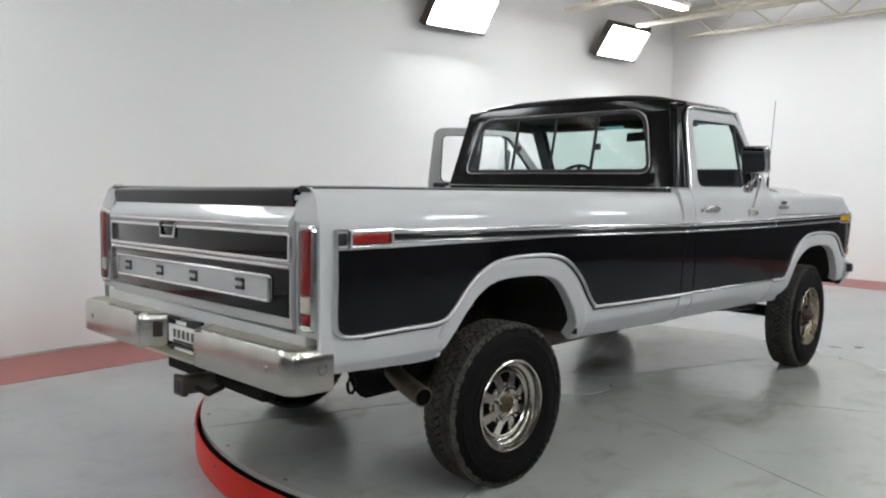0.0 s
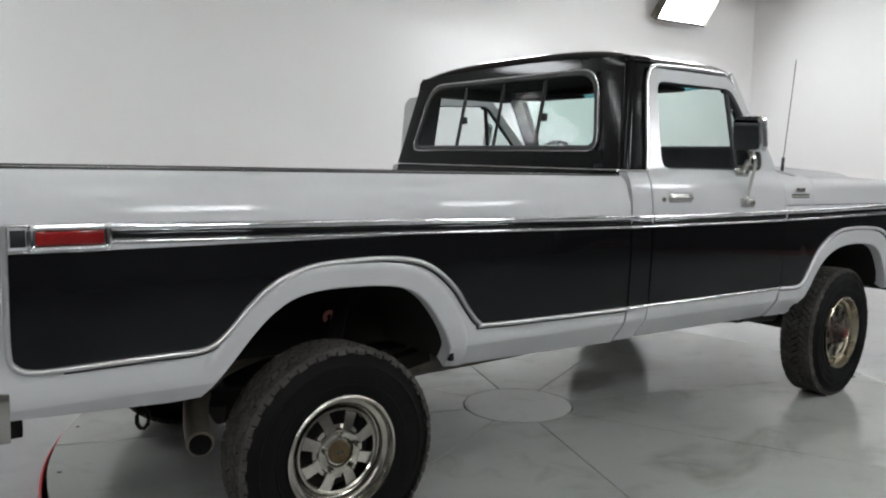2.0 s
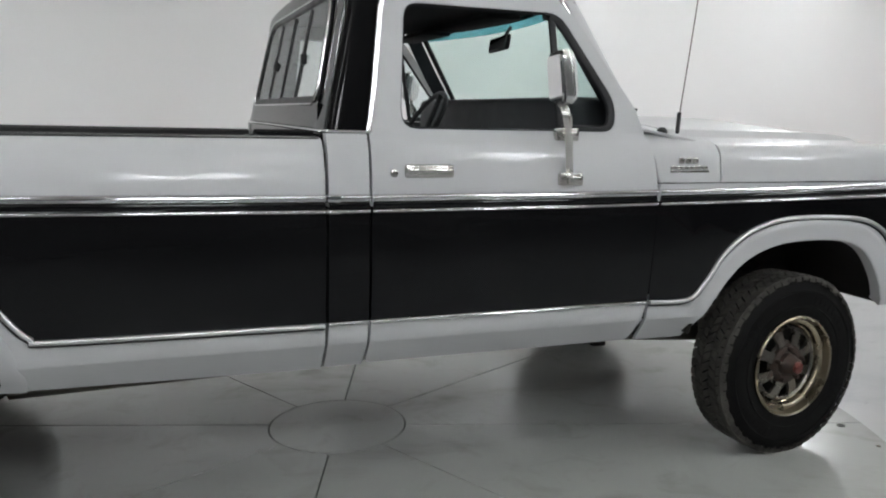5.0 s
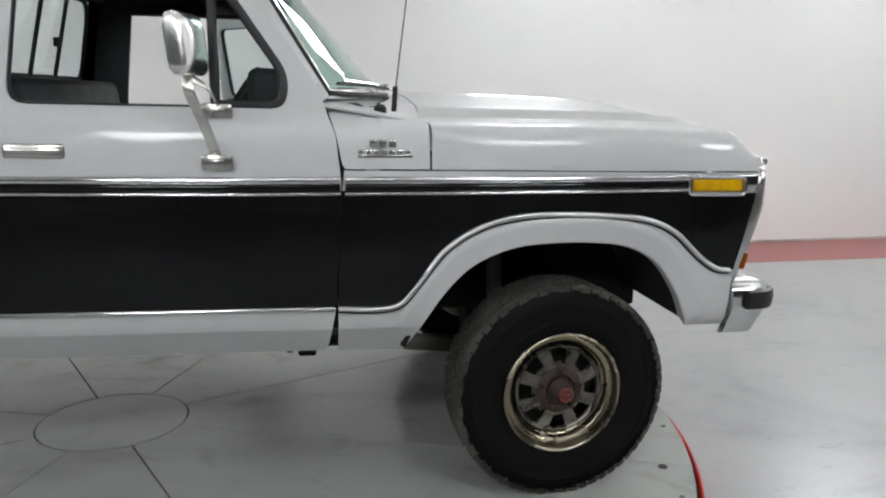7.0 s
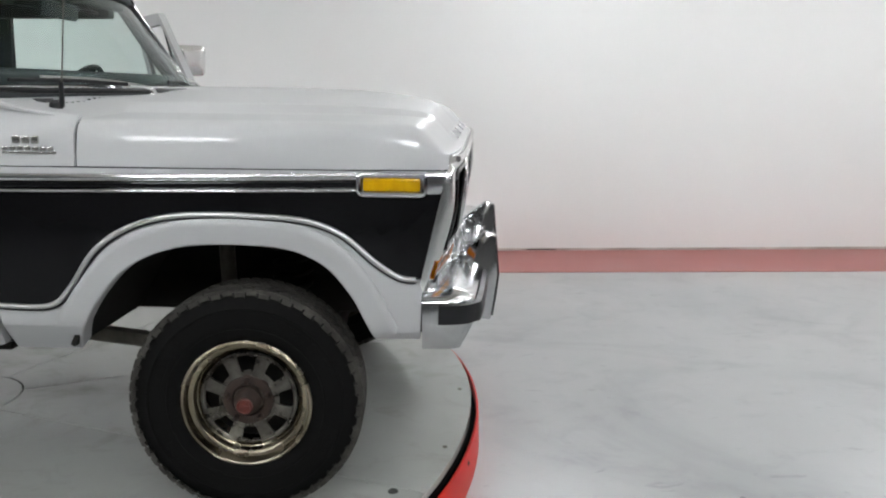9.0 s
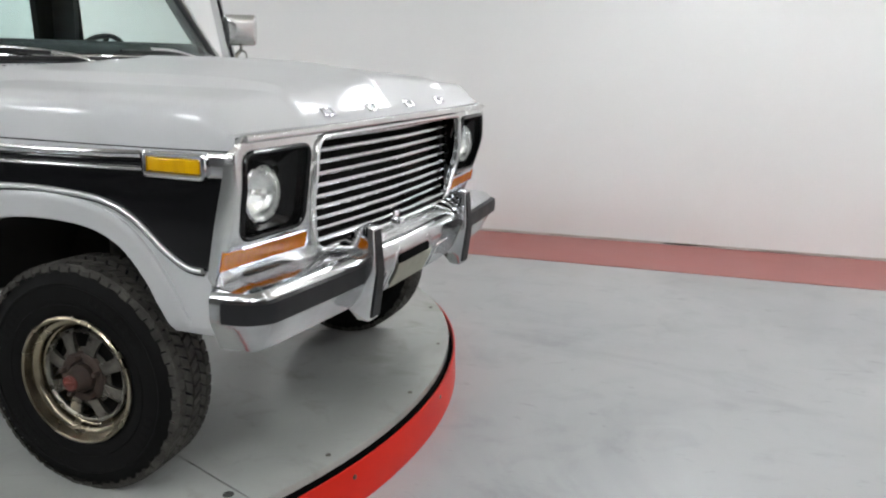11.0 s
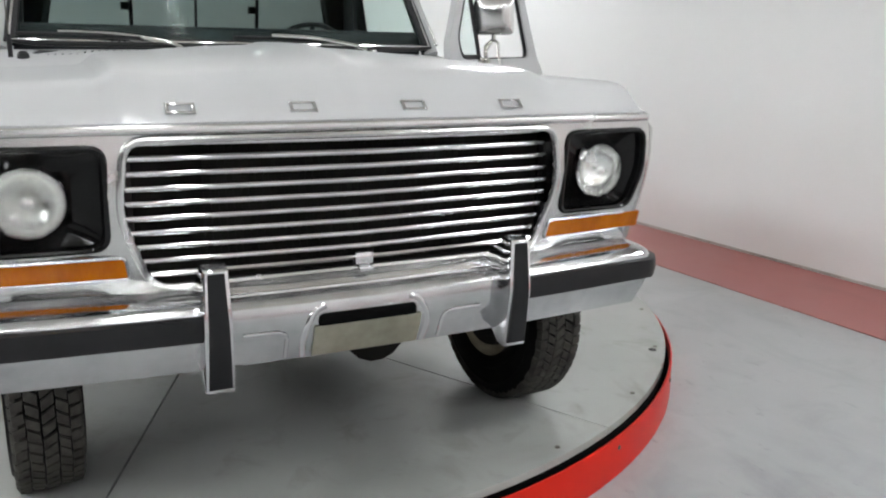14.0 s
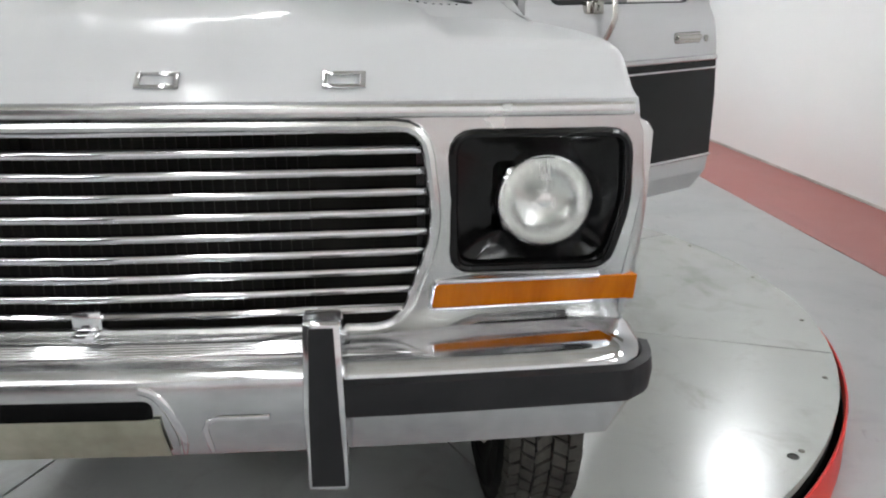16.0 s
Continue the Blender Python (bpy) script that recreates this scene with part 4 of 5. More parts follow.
left_door.matrix_basis = Matrix.Translation((hinge.x, hinge.y, 0)) @ Matrix.Rotation(radians(-DOOR_OPEN), 4, "Z") @ Matrix.Translation((-hinge.x, -hinge.y, 0))
left_door.matrix_parent_inverse = Matrix()

both("drip_moulding", lambda: sweep(spline([(1.553, -0.965, 1.565), (1.575, -0.940, 1.70), (1.602, -0.900, 1.91), (1.612, -0.889, 1.975), (1.630, -0.880, 2.020), (1.665, -0.874, 2.048), (1.73, -0.872, 2.058), (1.95, -0.870, 2.062), (2.18, -0.868, 2.060), (2.245, -0.866, 2.048), (2.285, -0.868, 2.012), (2.375, -0.886, 1.890), (2.475, -0.908, 1.755), (2.56, -0.925, 1.645)], 4), oval(0.018, 0.014), out=(0, -1, 0)), ALUMINIUM, truck, "bright drip moulding")
for x0, x1, z1 in ((1.400, 1.420, 1.50), (1.540, 1.560, 1.55), (2.600, 2.640, 1.40)):
    both("body_gap", lambda: box(x0, x1, -0.960, -0.92, 0.88, z1), SEAM, truck)
foot = [(1.555, -0.964, 1.566), (1.50, -0.962, 1.566), (1.440, -0.948, 1.566), (1.412, -0.90, 1.566), (1.408, -0.80, 1.566), (1.407, -0.40, 1.566)]
part("pillar_foot", sweep(spline(foot + [(x, -y, z) for x, y, z in foot[::-1]], 3), oval(0.016, 0.012), out=(0, 0, 1)), CHROME, truck, "bright moulding along the foot of the cab top")
for zz, ww in ((1.360, 0.026), (1.319, 0.014)):
    both("belt_wrap", lambda: sweep(spline([(1.425, -0.93, zz), (1.409, -0.975, zz), (1.411, -1.008, zz), (1.425, -1.020, zz), (1.45, -1.022, zz)], 3), oval(ww, 0.014), out=(-0.7, -0.7, 0)), CHROME, truck)
both("door_sill", lambda: box(1.42, 2.75, -0.900, -0.86, 0.795, 0.87, 0.01), SILVER, truck)

# windscreen pillars and glass
def wind_base(u):
    return (2.583 + 0.26 * (1 - u * u), 0.865 * u, 1.628)


def wind_top(u):
    return (2.318 + 0.13 * (1 - u * u), 0.795 * u, 2.056)


both("windscreen_pillar", lambda: sweep([(2.570, -0.898, 1.60), (2.425, -0.872, 1.825), (2.285, -0.838, 2.058)], [(-0.026, -0.035), (-0.026, 0.022), (0.0, 0.030), (0.026, 0.022), (0.026, -0.035)], out=(0.3, -1, 0.3)), SILVER, truck, "silver windscreen pillar")
both("pillar_lining", lambda: sweep([(2.552, -0.872, 1.60), (2.405, -0.846, 1.825), (2.268, -0.812, 2.052)], [(-0.034, -0.012), (-0.034, 0.010), (0.034, 0.010), (0.034, -0.012)], out=(0.3, -1, 0.3)), VINYL, truck, "dark inner pillar lining")
us = [-1 + 0.1 * k for k in range(21)]
screen_rows = [[tuple(Vector(wind_base(u)).lerp(Vector(wind_top(u)), t)) for u in us] for t in [k / 8 for k in range(9)]]
screen = part("windscreen", surface(screen_rows, 0.004), SCREEN_GLASS, truck, "green-tinted curved windscreen")
screen.visible_shadow = False
band = part("tint_band", surface([[tuple(Vector(wind_base(u)).lerp(Vector(wind_top(u)), t) + Vector((-0.008, 0, -0.006))) for u in us] for t in (0.91, 0.94, 0.97, 1.0)], 0.002), TINT, screen, "blue-green tint band")
band.visible_shadow = False
edge = [wind_base(u) for u in us] + [wind_top(u) for u in us[::-1]]
part("windscreen_seal", sweep([(p[0] + 0.006, p[1], p[2] + 0.004) for p in edge], oval(0.046, 0.024), out=(0.7, 0, 0.7), closed=True), TRIM_BLACK, screen)
part("windscreen_trim", sweep([(p[0] + 0.012, p[1] * 1.005, p[2] + 0.008) for p in edge], oval(0.012, 0.014), out=(0.7, 0, 0.7), closed=True), CHROME, screen)

# --- front fenders, cowl and bonnet ---
def fender():
    out = [(2.622, 0.79), (2.80, 0.788)] + [tuple(p) for p in spline(FRONT_OPEN, 4)] + [(3.965, 0.858), (3.975, 1.05), (4.045, 1.30), (4.052, 1.396), (2.638, 1.396), (2.628, 1.30), (2.618, 1.0)]
    return sheet([out], cab_w, 0.0, 0.014, ZS, XS_FENDER)


def fender_black():
    out = [tuple(p) for p in spline(FRONT_TRIM, 4)] + [(3.978, 1.062), (4.036, 1.334), (2.6285, 1.334), (2.6175, 1.0)]
    return sheet([out], cab_w, 0.003, 0.016, ZS, XS_FENDER)


both("front_fender", fender, SILVER, truck, "silver front fender with a wide wheel arch")
both("fender_panel", fender_black, BLACK, truck, "glossy black fender panel")
both("fender_moulding", lambda: moulding(FRONT_TRIM, cab_w), BEAD, truck)
both("moulding_line", lambda: moulding_line(FRONT_TRIM, cab_w), TRIM_BLACK, truck)
both("wheel_arch", lambda: arch_lip(FRONT_OPEN, cab_w), SILVER, truck)
belt(2.640, 3.775, cab_w, truck)
marker(3.882, 0.175, YELLOW, "yellow marker lens", cab_w)
both("belt_end", lambda: strip(3.985, 4.045, 1.36, cab_w, 0.07, 0.008, 3), CHROME, truck)


def cowl_side():
    out = [(2.640, 1.400), (2.905, 1.400), (2.903, 1.552), (2.75, 1.568), (2.60, 1.60), (2.585, 1.592), (2.614, 1.50), (2.630, 1.42)]
    return sheet([out], lambda x, z: lerp(((1.40, 1.006), (1.46, 1.0), (1.50, 0.992), (1.53, 0.970), (1.545, 0.945), (1.56, 0.93), (1.60, 0.90)), z), 0.0, 0.012, (1.43, 1.46, 1.50, 1.53, 1.555), (2.75,))


both("cowl_side", cowl_side, SILVER, truck, "silver cowl panel behind the bonnet")


TOP_LINE = ((2.912, 1.0), (3.3, 0.992), (3.6, 0.955), (3.75, 0.90), (3.84, 0.838), (3.90, 0.780), (3.935, 0.732), (3.952, 0.692), (3.965, 0.64), (3.985, 0.545), (4.01, 0.40), (4.035, 0.24), (4.05, 0.155), (4.075, 0.05), (4.088, 0.0))
SIDE_LINE = ((2.912, 1.0), (3.6, 0.99), (3.80, 0.975), (3.90, 0.955), (3.95, 0.93), (3.975, 0.895), (3.992, 0.82), (4.005, 0.70), (4.025, 0.51), (4.045, 0.32), (4.065, 0.13), (4.08, 0.03), (4.088, 0.0))
HALF = ((1.004, 1.400), (1.003, 1.425), (0.999, 1.447), (0.991, 1.488), (0.984, 1.510), (0.975, 1.525), (0.962, 1.535), (0.944, 1.5405), (0.90, 1.5435), (0.84, 1.546), (0.74, 1.550), (0.668, 1.5535), (0.650, 1.5555), (0.638, 1.561), (0.610, 1.584), (0.600, 1.5895), (0.586, 1.592),
        (0.48, 1.602), (0.36, 1.614), (0.20, 1.626), (0.055, 1.632), (0.030, 1.637), (0.012, 1.643), (0.0, 1.644))
LIP = 1.447


def hood():
    """The crown rolls over into a flat sloping front; the outer shoulders run further forward."""
    rows = []
    for x in (2.912, 3.05, 3.2, 3.35, 3.5, 3.6, 3.68, 3.75, 3.80, 3.84, 3.87, 3.90, 3.92, 3.935, 3.944, 3.952, 3.958, 3.965, 3.975, 3.985, 3.992, 4.0, 4.01, 4.025, 4.035, 4.045, 4.05, 4.065, 4.075, 4.082, 4.088):
        row = []
        for y, z in HALF:
            outer = min(1.0, max(0.0, (y - 0.50) / 0.19))
            outer = outer * outer * (3 - 2 * outer)
            k = lerp(TOP_LINE, x) * (1 - outer) + lerp(SIDE_LINE, x) * outer
            zz = z if z <= LIP else LIP + (z - LIP) * k
            back = 0.034 * (y / 1.0) ** 4 * max(0, (x - 3.6) / 0.488)
            row.append((x - back, -(y - nose(x)) if y > 0.7 else -y, zz))
        rows.append(row + [(a, -b, c) for a, b, c in row[-2::-1]])
    return surface(rows, 0.012)


hood_part = part("bonnet", hood(), SILVER, truck, "silver bonnet with a raised centre")
CROWN = sorted(HALF[2:])


def cowl_z(t, y):
    """Height of the cowl between the windscreen foot and the back of the bonnet."""
    return (1 - t) * (1.60 + 0.01 * (1 - (y / 0.9) ** 2)) + t * (lerp(CROWN, abs(y)) - 0.003)


def cowl_x(t, y):
    return (1 - t) * (2.573 + 0.26 * (1 - (y / 0.9) ** 2)) + t * 2.916


part("cowl_top", surface([[(cowl_x(t, 0.94 * u), 0.94 * u, cowl_z(t, 0.94 * u)) for u in us] for t in (0, 0.35, 0.7, 1.0)], 0.008), SILVER, truck, "silver cowl below the windscreen")
for k in range(60):
    y = -0.74 + k * 0.025
    x = cowl_x(0.3, y)
    part("cowl_slot", box(x - 0.005, x + 0.005, y - 0.004, y + 0.004, cowl_z(0.3, y) - 0.01, cowl_z(0.3, y) + 0.001), SEAM, truck)


def badge_block(y):
    """A small open chrome block lying on the sloping front edge."""
    bm = merged(box(-0.036, 0.036, -0.018, -0.011, 0, 0.005, 0.001), box(-0.036, 0.036, 0.011, 0.018, 0, 0.005, 0.002), box(-0.036, -0.027, -0.018, 0.018, 0, 0.0048, 0.001), box(0.027, 0.036, -0.018, 0.018, 0, 0.0046, 0.001))
    bm.transform(Matrix.Translation((4.050, y, 1.4765)) @ Matrix.Rotation(radians(41), 4, "Y") @ Matrix.Rotation(radians(90), 4, "Z"))
    return bm


for k, y in enumerate((-0.462, -0.155, 0.158, 0.466)):
    part("bonnet_badge", badge_block(y), CHROME, hood_part, "chrome badge block on the bonnet edge")
for side in (0, 1):
    f = flip if side else (lambda b: b)
    ye = cab_w(2.76, 1.455)
    badge = part("fender_badge", f(box(2.68, 2.85, -ye - 0.003, -ye + 0.004, 1.436, 1.444, 0.001)), WORN_CHROME, truck, "small chrome badge bars")
    for k in range(3):
        part("badge_bar", f(box(2.715 + k * 0.030, 2.738 + k * 0.030, -ye - 0.006, -ye + 0.004, 1.468, 1.492, 0.003)), WORN_CHROME, badge)
    for k in range(7):
        part("badge_bar", f(box(2.68 + k * 0.024, 2.698 + k * 0.024, -ye - 0.006, -ye + 0.004, 1.447, 1.460, 0.003)), WORN_CHROME, badge)

# aerial on the right-hand cowl
part("aerial", rod([(2.806, -0.86, 1.62), (2.835, -0.86, 1.88), (2.868, -0.86, 2.19)], 0.0024, 6), GREY_METAL, truck, "thin whip aerial")
part("aerial_spring", rod([(2.804, -0.86, 1.575), (2.808, -0.86, 1.655)], 0.0085), TRIM_BLACK, truck)
part("aerial_base", lathe([(0.022, 0), (0.020, -0.02), (0.010, -0.03), (0, -0.03)], 14), TRIM_BLACK, truck).data.transform(Matrix.Translation((2.80, -0.86, 1.568 - RAKE * 1.1)) @ Matrix.Rotation(radians(-90), 4, "X"))

# wipers
for y0, reach in ((0.477, 0.52), (-0.282, 0.52)):
    x0 = 2.583 + 0.26 * (1 - (y0 / 0.865) ** 2)
    y1 = y0 - reach
    x1 = 2.583 + 0.26 * (1 - (y1 / 0.865) ** 2) + 0.01
    wiper = part("wiper", sweep(spline([(x0 + 0.062, y0, 1.618), (x0 + 0.045, y0 - 0.06, 1.640), ((x0 + x1) / 2 + 0.03, y0 - reach * 0.45, 1.664), (x1 + 0.02, y0 - reach * 0.8, 1.670)], 4), oval(0.016, 0.010), out=(0.7, 0, 0.7)), ALUMINIUM, truck, "bright metal windscreen wiper arm")
    part("wiper_blade", merged(sweep([(x0 + 0.012, y0 - 0.14, 1.650), ((x0 + x1) / 2 + 0.016, y0 - reach * 0.65, 1.660), (x1 - 0.005, y1 - 0.04, 1.660)], oval(0.010, 0.014), out=(0.7, 0, 0.7))), TRIM_BLACK, wiper, "black wiper blade")
    part("wiper_pivot", lathe([(0.020, 0), (0.018, -0.02), (0, -0.022)], 12), ALUMINIUM, wiper).data.transform(Matrix.Translation((x0 + 0.062, y0, 1.600 - RAKE * 1.1)) @ Matrix.Rotation(radians(-90), 4, "X"))

# --- front end ---
def face_x(y, z):
    """The front face leans back towards its foot and its outer corners."""
    return 4.092 - 0.020 * (abs(y) / 0.97) ** 5 - 0.43 * max(0.0, 1.30 - z) ** 1.3 * (0.25 + 0.75 * min(1.0, abs(y) / 0.70) ** 4)


def front_sheet(loops, lift, thick, zs=(), ys=()):
    bm = outline_mesh(loops)
    cut(bm, 2, zs)
    cut(bm, 0, ys)
    for v in bm.verts:
        y, z = v.co.x, v.co.z
        v.co = (face_x(y, z) + lift, y, z)
    ext = bmesh.ops.extrude_face_region(bm, geom=bm.faces[:])
    for v in (g for g in ext["geom"] if isinstance(g, bmesh.types.BMVert)):
        v.co.x -= thick
    return bm


FACE = rounded([(-0.962, 1.012), (0.962, 1.012), (0.982, 1.30), (0.966, 1.442), (-0.966, 1.442), (-0.982, 1.30)], [0.004, 0.004, 0.05, 0.05, 0.05, 0.05])
GRILLE = rounded([(-0.555, 1.033), (0.555, 1.033), (0.622, 1.225), (0.600, 1.409), (-0.600, 1.409), (-0.622, 1.225)], [0.05, 0.05, 0.06, 0.05, 0.05, 0.06])


def lamp_hole(s):
    pts = [(0.650 * s, 1.142), (0.930 * s, 1.142), (0.952 * s, 1.26), (0.948 * s, 1.393), (0.645 * s, 1.393)]
    return rounded(pts if s > 0 else pts[::-1], [0.035, 0.035, 0.03, 0.04, 0.04])


def amber_hole(s):
    pts = [(0.606 * s, 1.061), (0.914 * s, 1.061), (0.920 * s, 1.119), (0.614 * s, 1.119)]
    return rounded(pts, [0.014, 0.004, 0.004, 0.014]) if s > 0 else rounded(pts[::-1], [0.014, 0.004, 0.004, 0.014])


YS = [-0.95, -0.9, -0.8, -0.7, -0.6, -0.3, 0, 0.3, 0.6, 0.7, 0.8, 0.9, 0.95]
surround = part("grille_surround", front_sheet([FACE, GRILLE, lamp_hole(1), lamp_hole(-1), amber_hole(1), amber_hole(-1)], 0.0, 0.02, (1.1, 1.16, 1.22, 1.28, 1.34, 1.40), YS), ALUMINIUM, truck, "bright aluminium grille surround")


def lip(loop, lift, w, h):
    return sweep([(face_x(p[0], p[1]) + lift, p[0], p[1]) for p in loop], oval(w, h), out=(1, 0, 0), closed=True)


part("surround_lip", lip(GRILLE, 0.004, 0.020, 0.020), ALUMINIUM, surround)
for s in (1, -1):
    part("lamp_lip", lip(lamp_hole(s), 0.001, 0.016, 0.016), BUCKET, surround, "glossy black lip")
    rim = rounded([(0.920 * s, 1.119), (0.614 * s, 1.119), (0.606 * s, 1.061), (0.914 * s, 1.061)], [0, 0.014, 0.014, 0])
    part("indicator_lip", sweep([(face_x(p.x, p.y) + 0.002, p.x, p.y) for p in rim], oval(0.009, 0.010), out=(1, 0, 0)), ALUMINIUM, surround)
part("surround_edge", sweep([(face_x(y, 1.43) + 0.008, y, 1.432) for y in [-0.95 + 0.11875 * k for k in range(17)]], oval(0.022, 0.016), out=(1, 0, 0)), ALUMINIUM, surround)
for y in (-0.47, -0.19, 0.03, 0.052, 0.24, 0.49):
    part("screw", box(face_x(y, 1.415), face_x(y, 1.424) + 0.003, y - 0.0032, y + 0.0032, 1.4195, 1.4255, 0.001), RUST, surround)
for side in (0, 1):
    f = flip if side else (lambda b: b)
    rows = []
    for z in (1.016, 1.03, 1.045, 1.07, 1.10, 1.13, 1.16, 1.20, 1.24, 1.28, 1.32, 1.36, 1.39, 1.402, 1.412):
        inner = lerp(((1.03, 0.958), (1.30, 0.978), (1.39, 0.972), (1.405, 0.967), (1.416, 0.960), (1.424, 0.952)), z)
        round_off = 0.02 * max(0.0, (1.05 - z) / 0.03) ** 2 + 0.012 * max(0.0, (z - 1.39) / 0.035) ** 2
        a = Vector((face_x(inner, z) + 0.001, -inner, z))
        b = Vector((min(3.966 + 0.232 * (z - 1.04) + round_off, a.x - 0.012), -(cab_w(3.98, z) + 0.007 - round_off * 0.4 - 0.045 * max(0.0, (z - 1.385) / 0.04) ** 2), z))
        c = Vector((a.x - 0.002, b.y - 0.001, z))
        rows.append([(1 - t) ** 2 * a + 2 * t * (1 - t) * c + t * t * b for t in [k / 8 for k in range(9)]] + [b + Vector((0.0, 0.016, 0))])
    part("surround_return", f(surface(rows)), ALUMINIUM, surround, "bright wrap-round end of the grille surround")
    wrap = []
    for z in (1.061, 1.064, 1.116, 1.119):
        inner = 0.911
        a = Vector((face_x(inner, z) + 0.001, -inner, z))
        b = Vector((4.012 + 0.2 * (z - 1.06), -(cab_w(3.98, z) + 0.006), z))
        c = Vector((face_x(0.955, z) + 0.001, b.y - 0.004, z))
        pts = [(1 - t) ** 2 * a + 2 * t * (1 - t) * c + t * t * b for t in [k / 8 for k in range(9)]]
        if z in (1.061, 1.119):
            pts = [p + Vector((-0.008, 0.008, 0)) for p in pts]
        wrap.append([pts[0] + Vector((-0.01, 0, 0))] + pts + [pts[-1] + Vector((0, 0.010, 0))])
    part("indicator_wrap", f(surface(wrap)), AMBER, truck, "orange indicator lens wrapping the corner")

# grille bars
grille = part("grille", box(4.02, 4.03, 0.585, 0.60, 1.07, 1.39), BUCKET, truck, "black grille frame with slim chrome bars")
N_BARS = 9
part("grille_post", box(4.02, 4.03, -0.60, -0.585, 1.07, 1.39), BUCKET, grille)
for k in range(N_BARS):
    z = 1.3955 - k * 0.0373
    half = lerp(((1.06, 0.555), (1.12, 0.578), (1.225, 0.608), (1.34, 0.598), (1.40, 0.580)), z)
    path = [(face_x(0, z) - 0.020 - 0.035 * abs(u) ** 1.4, half * u, z) for u in [-1 + 0.2 * j for j in range(11)]]
    part("grille_bar", sweep(path, [(-0.0070, -0.012), (-0.0076, 0.000), (-0.0064, 0.0056), (-0.0028, 0.0084), (0.0028, 0.0084), (0.0064, 0.0056), (0.0076, 0.000), (0.0070, -0.012)], out=(1, 0, 0)), CHROME, grille)
part("grille_bar", sweep([(face_x(0, 1.07) - 0.012 - 0.02 * abs(u) ** 1.4, 0.57 * u, 1.066) for u in [-1 + 0.2 * j for j in range(11)]], oval(0.016, 0.018), out=(1, 0, 0)), CHROME, grille, "bright lower grille bar")
for y in (-0.42, -0.18, 0.16, 0.42):
    part("grille_clip", box(4.045, 4.075, y - 0.025, y + 0.025, 1.399, 1.409, 0.002), ALUMINIUM, grille)
part("grille_clip", merged(box(4.05, 4.082, -0.026, 0.026, 1.046, 1.080, 0.003), box(4.05, 4.105, -0.020, 0.020, 1.032, 1.046, 0.003)), CHROME, grille)
part("radiator", box(3.90, 3.93, -0.60, 0.60, 1.0, 1.40), DARK, truck, "dark radiator behind the grille")
for k in range(40):
    part("radiator_fin", box(3.928, 3.936, -0.40 + k * 0.02, -0.395 + k * 0.02, 1.03, 1.38), DARK, truck)
part("front_panel", box(3.86, 3.88, -0.93, 0.93, 0.90, 1.42), DARK, truck)

for side in (0, 1):
    f = flip if side else (lambda b: b)
    loop = lamp_hole(-1)
    inner = [(p[0] * 0.55 + -0.81 * 0.45, p[1] * 0.55 + 1.262 * 0.45) for p in loop]
    rows = []
    for t, back in ((0.0, -0.004), (0.10, -0.008), (0.14, -0.03), (0.6, -0.055), (1.0, -0.06)):
        rows.append([(face_x(p[0], p[1]) + back, p[0] + (q[0] - p[0]) * t, p[1] + (q[1] - p[1]) * t) for p, q in zip(loop + loop[:1], inner + inner[:1])])
    bucket = part("headlamp_bucket", f(surface(rows, 0.004)), BUCKET, truck, "glossy black headlamp surround")
    part("bucket_back", f(box(3.925, 3.935, -0.95, -0.66, 1.15, 1.38)), BUCKET, bucket)
    lamp_at = Matrix.Translation((4.02, 0.815 if side else -0.815, 1.262)) @ Matrix.Rotation(radians(90), 4, "Z")
    head = part("headlamp", lathe([(0.098, 0.02), (0.101, -0.004), (0.099, -0.014), (0.093, -0.018), (0.089, -0.014), (0.089, 0.02)], 40, True), CHROME, truck, "round sealed-beam headlamp", False)
    bowl = part("reflector", lathe([(0.089, -0.006), (0.085, 0.012), (0.07, 0.032), (0.045, 0.046), (0.02, 0.052), (0, 0.053)], 40), REFLECTOR, head, "", False)
    lens = part("lens", lathe([(0.089, -0.012), (0.085, -0.024), (0.07, -0.035), (0.038, -0.044), (0, -0.047), (0, -0.043), (0.038, -0.040), (0.069, -0.031), (0.083, -0.020), (0.086, -0.010)], 40), LENS, head, "clear ribbed lens", False)
    lens.visible_shadow = False
    bulb = part("bulb_shield", lathe([(0.016, -0.002), (0.015, -0.010), (0, -0.012), (0, -0.008), (0.013, 0.03), (0.016, 0.03)], 20), REFLECTOR, head, "", False)
    for o in (head, bowl, lens, bulb):
        o.data.transform(TILT @ lamp_at @ Matrix.Diagonal((0.90, 1.0, 0.90, 1.0)))
    part("indicator_lamp", f(front_sheet([amber_hole(-1)], 0.0006, 0.02, (), (-0.85, -0.75))), AMBER, truck, "orange front indicator lens")

# --- front bumper ---
def bumper_path(grow=0.0):
    pts = [(3.975, -1.005 - grow, 0)] + [(4.080 + grow * 0.6, -0.995 - grow * 0.8, 0), (4.128 + grow, -0.955, 0), (4.146 + grow, -0.86, 0), (4.157 + grow, -0.55, -0.007), (4.160 + grow, -0.25, -0.012)]
    return spline(pts + [(4.161 + grow, 0, -0.013)] + [(x, -y, z) for x, y, z in pts[::-1]], 4)


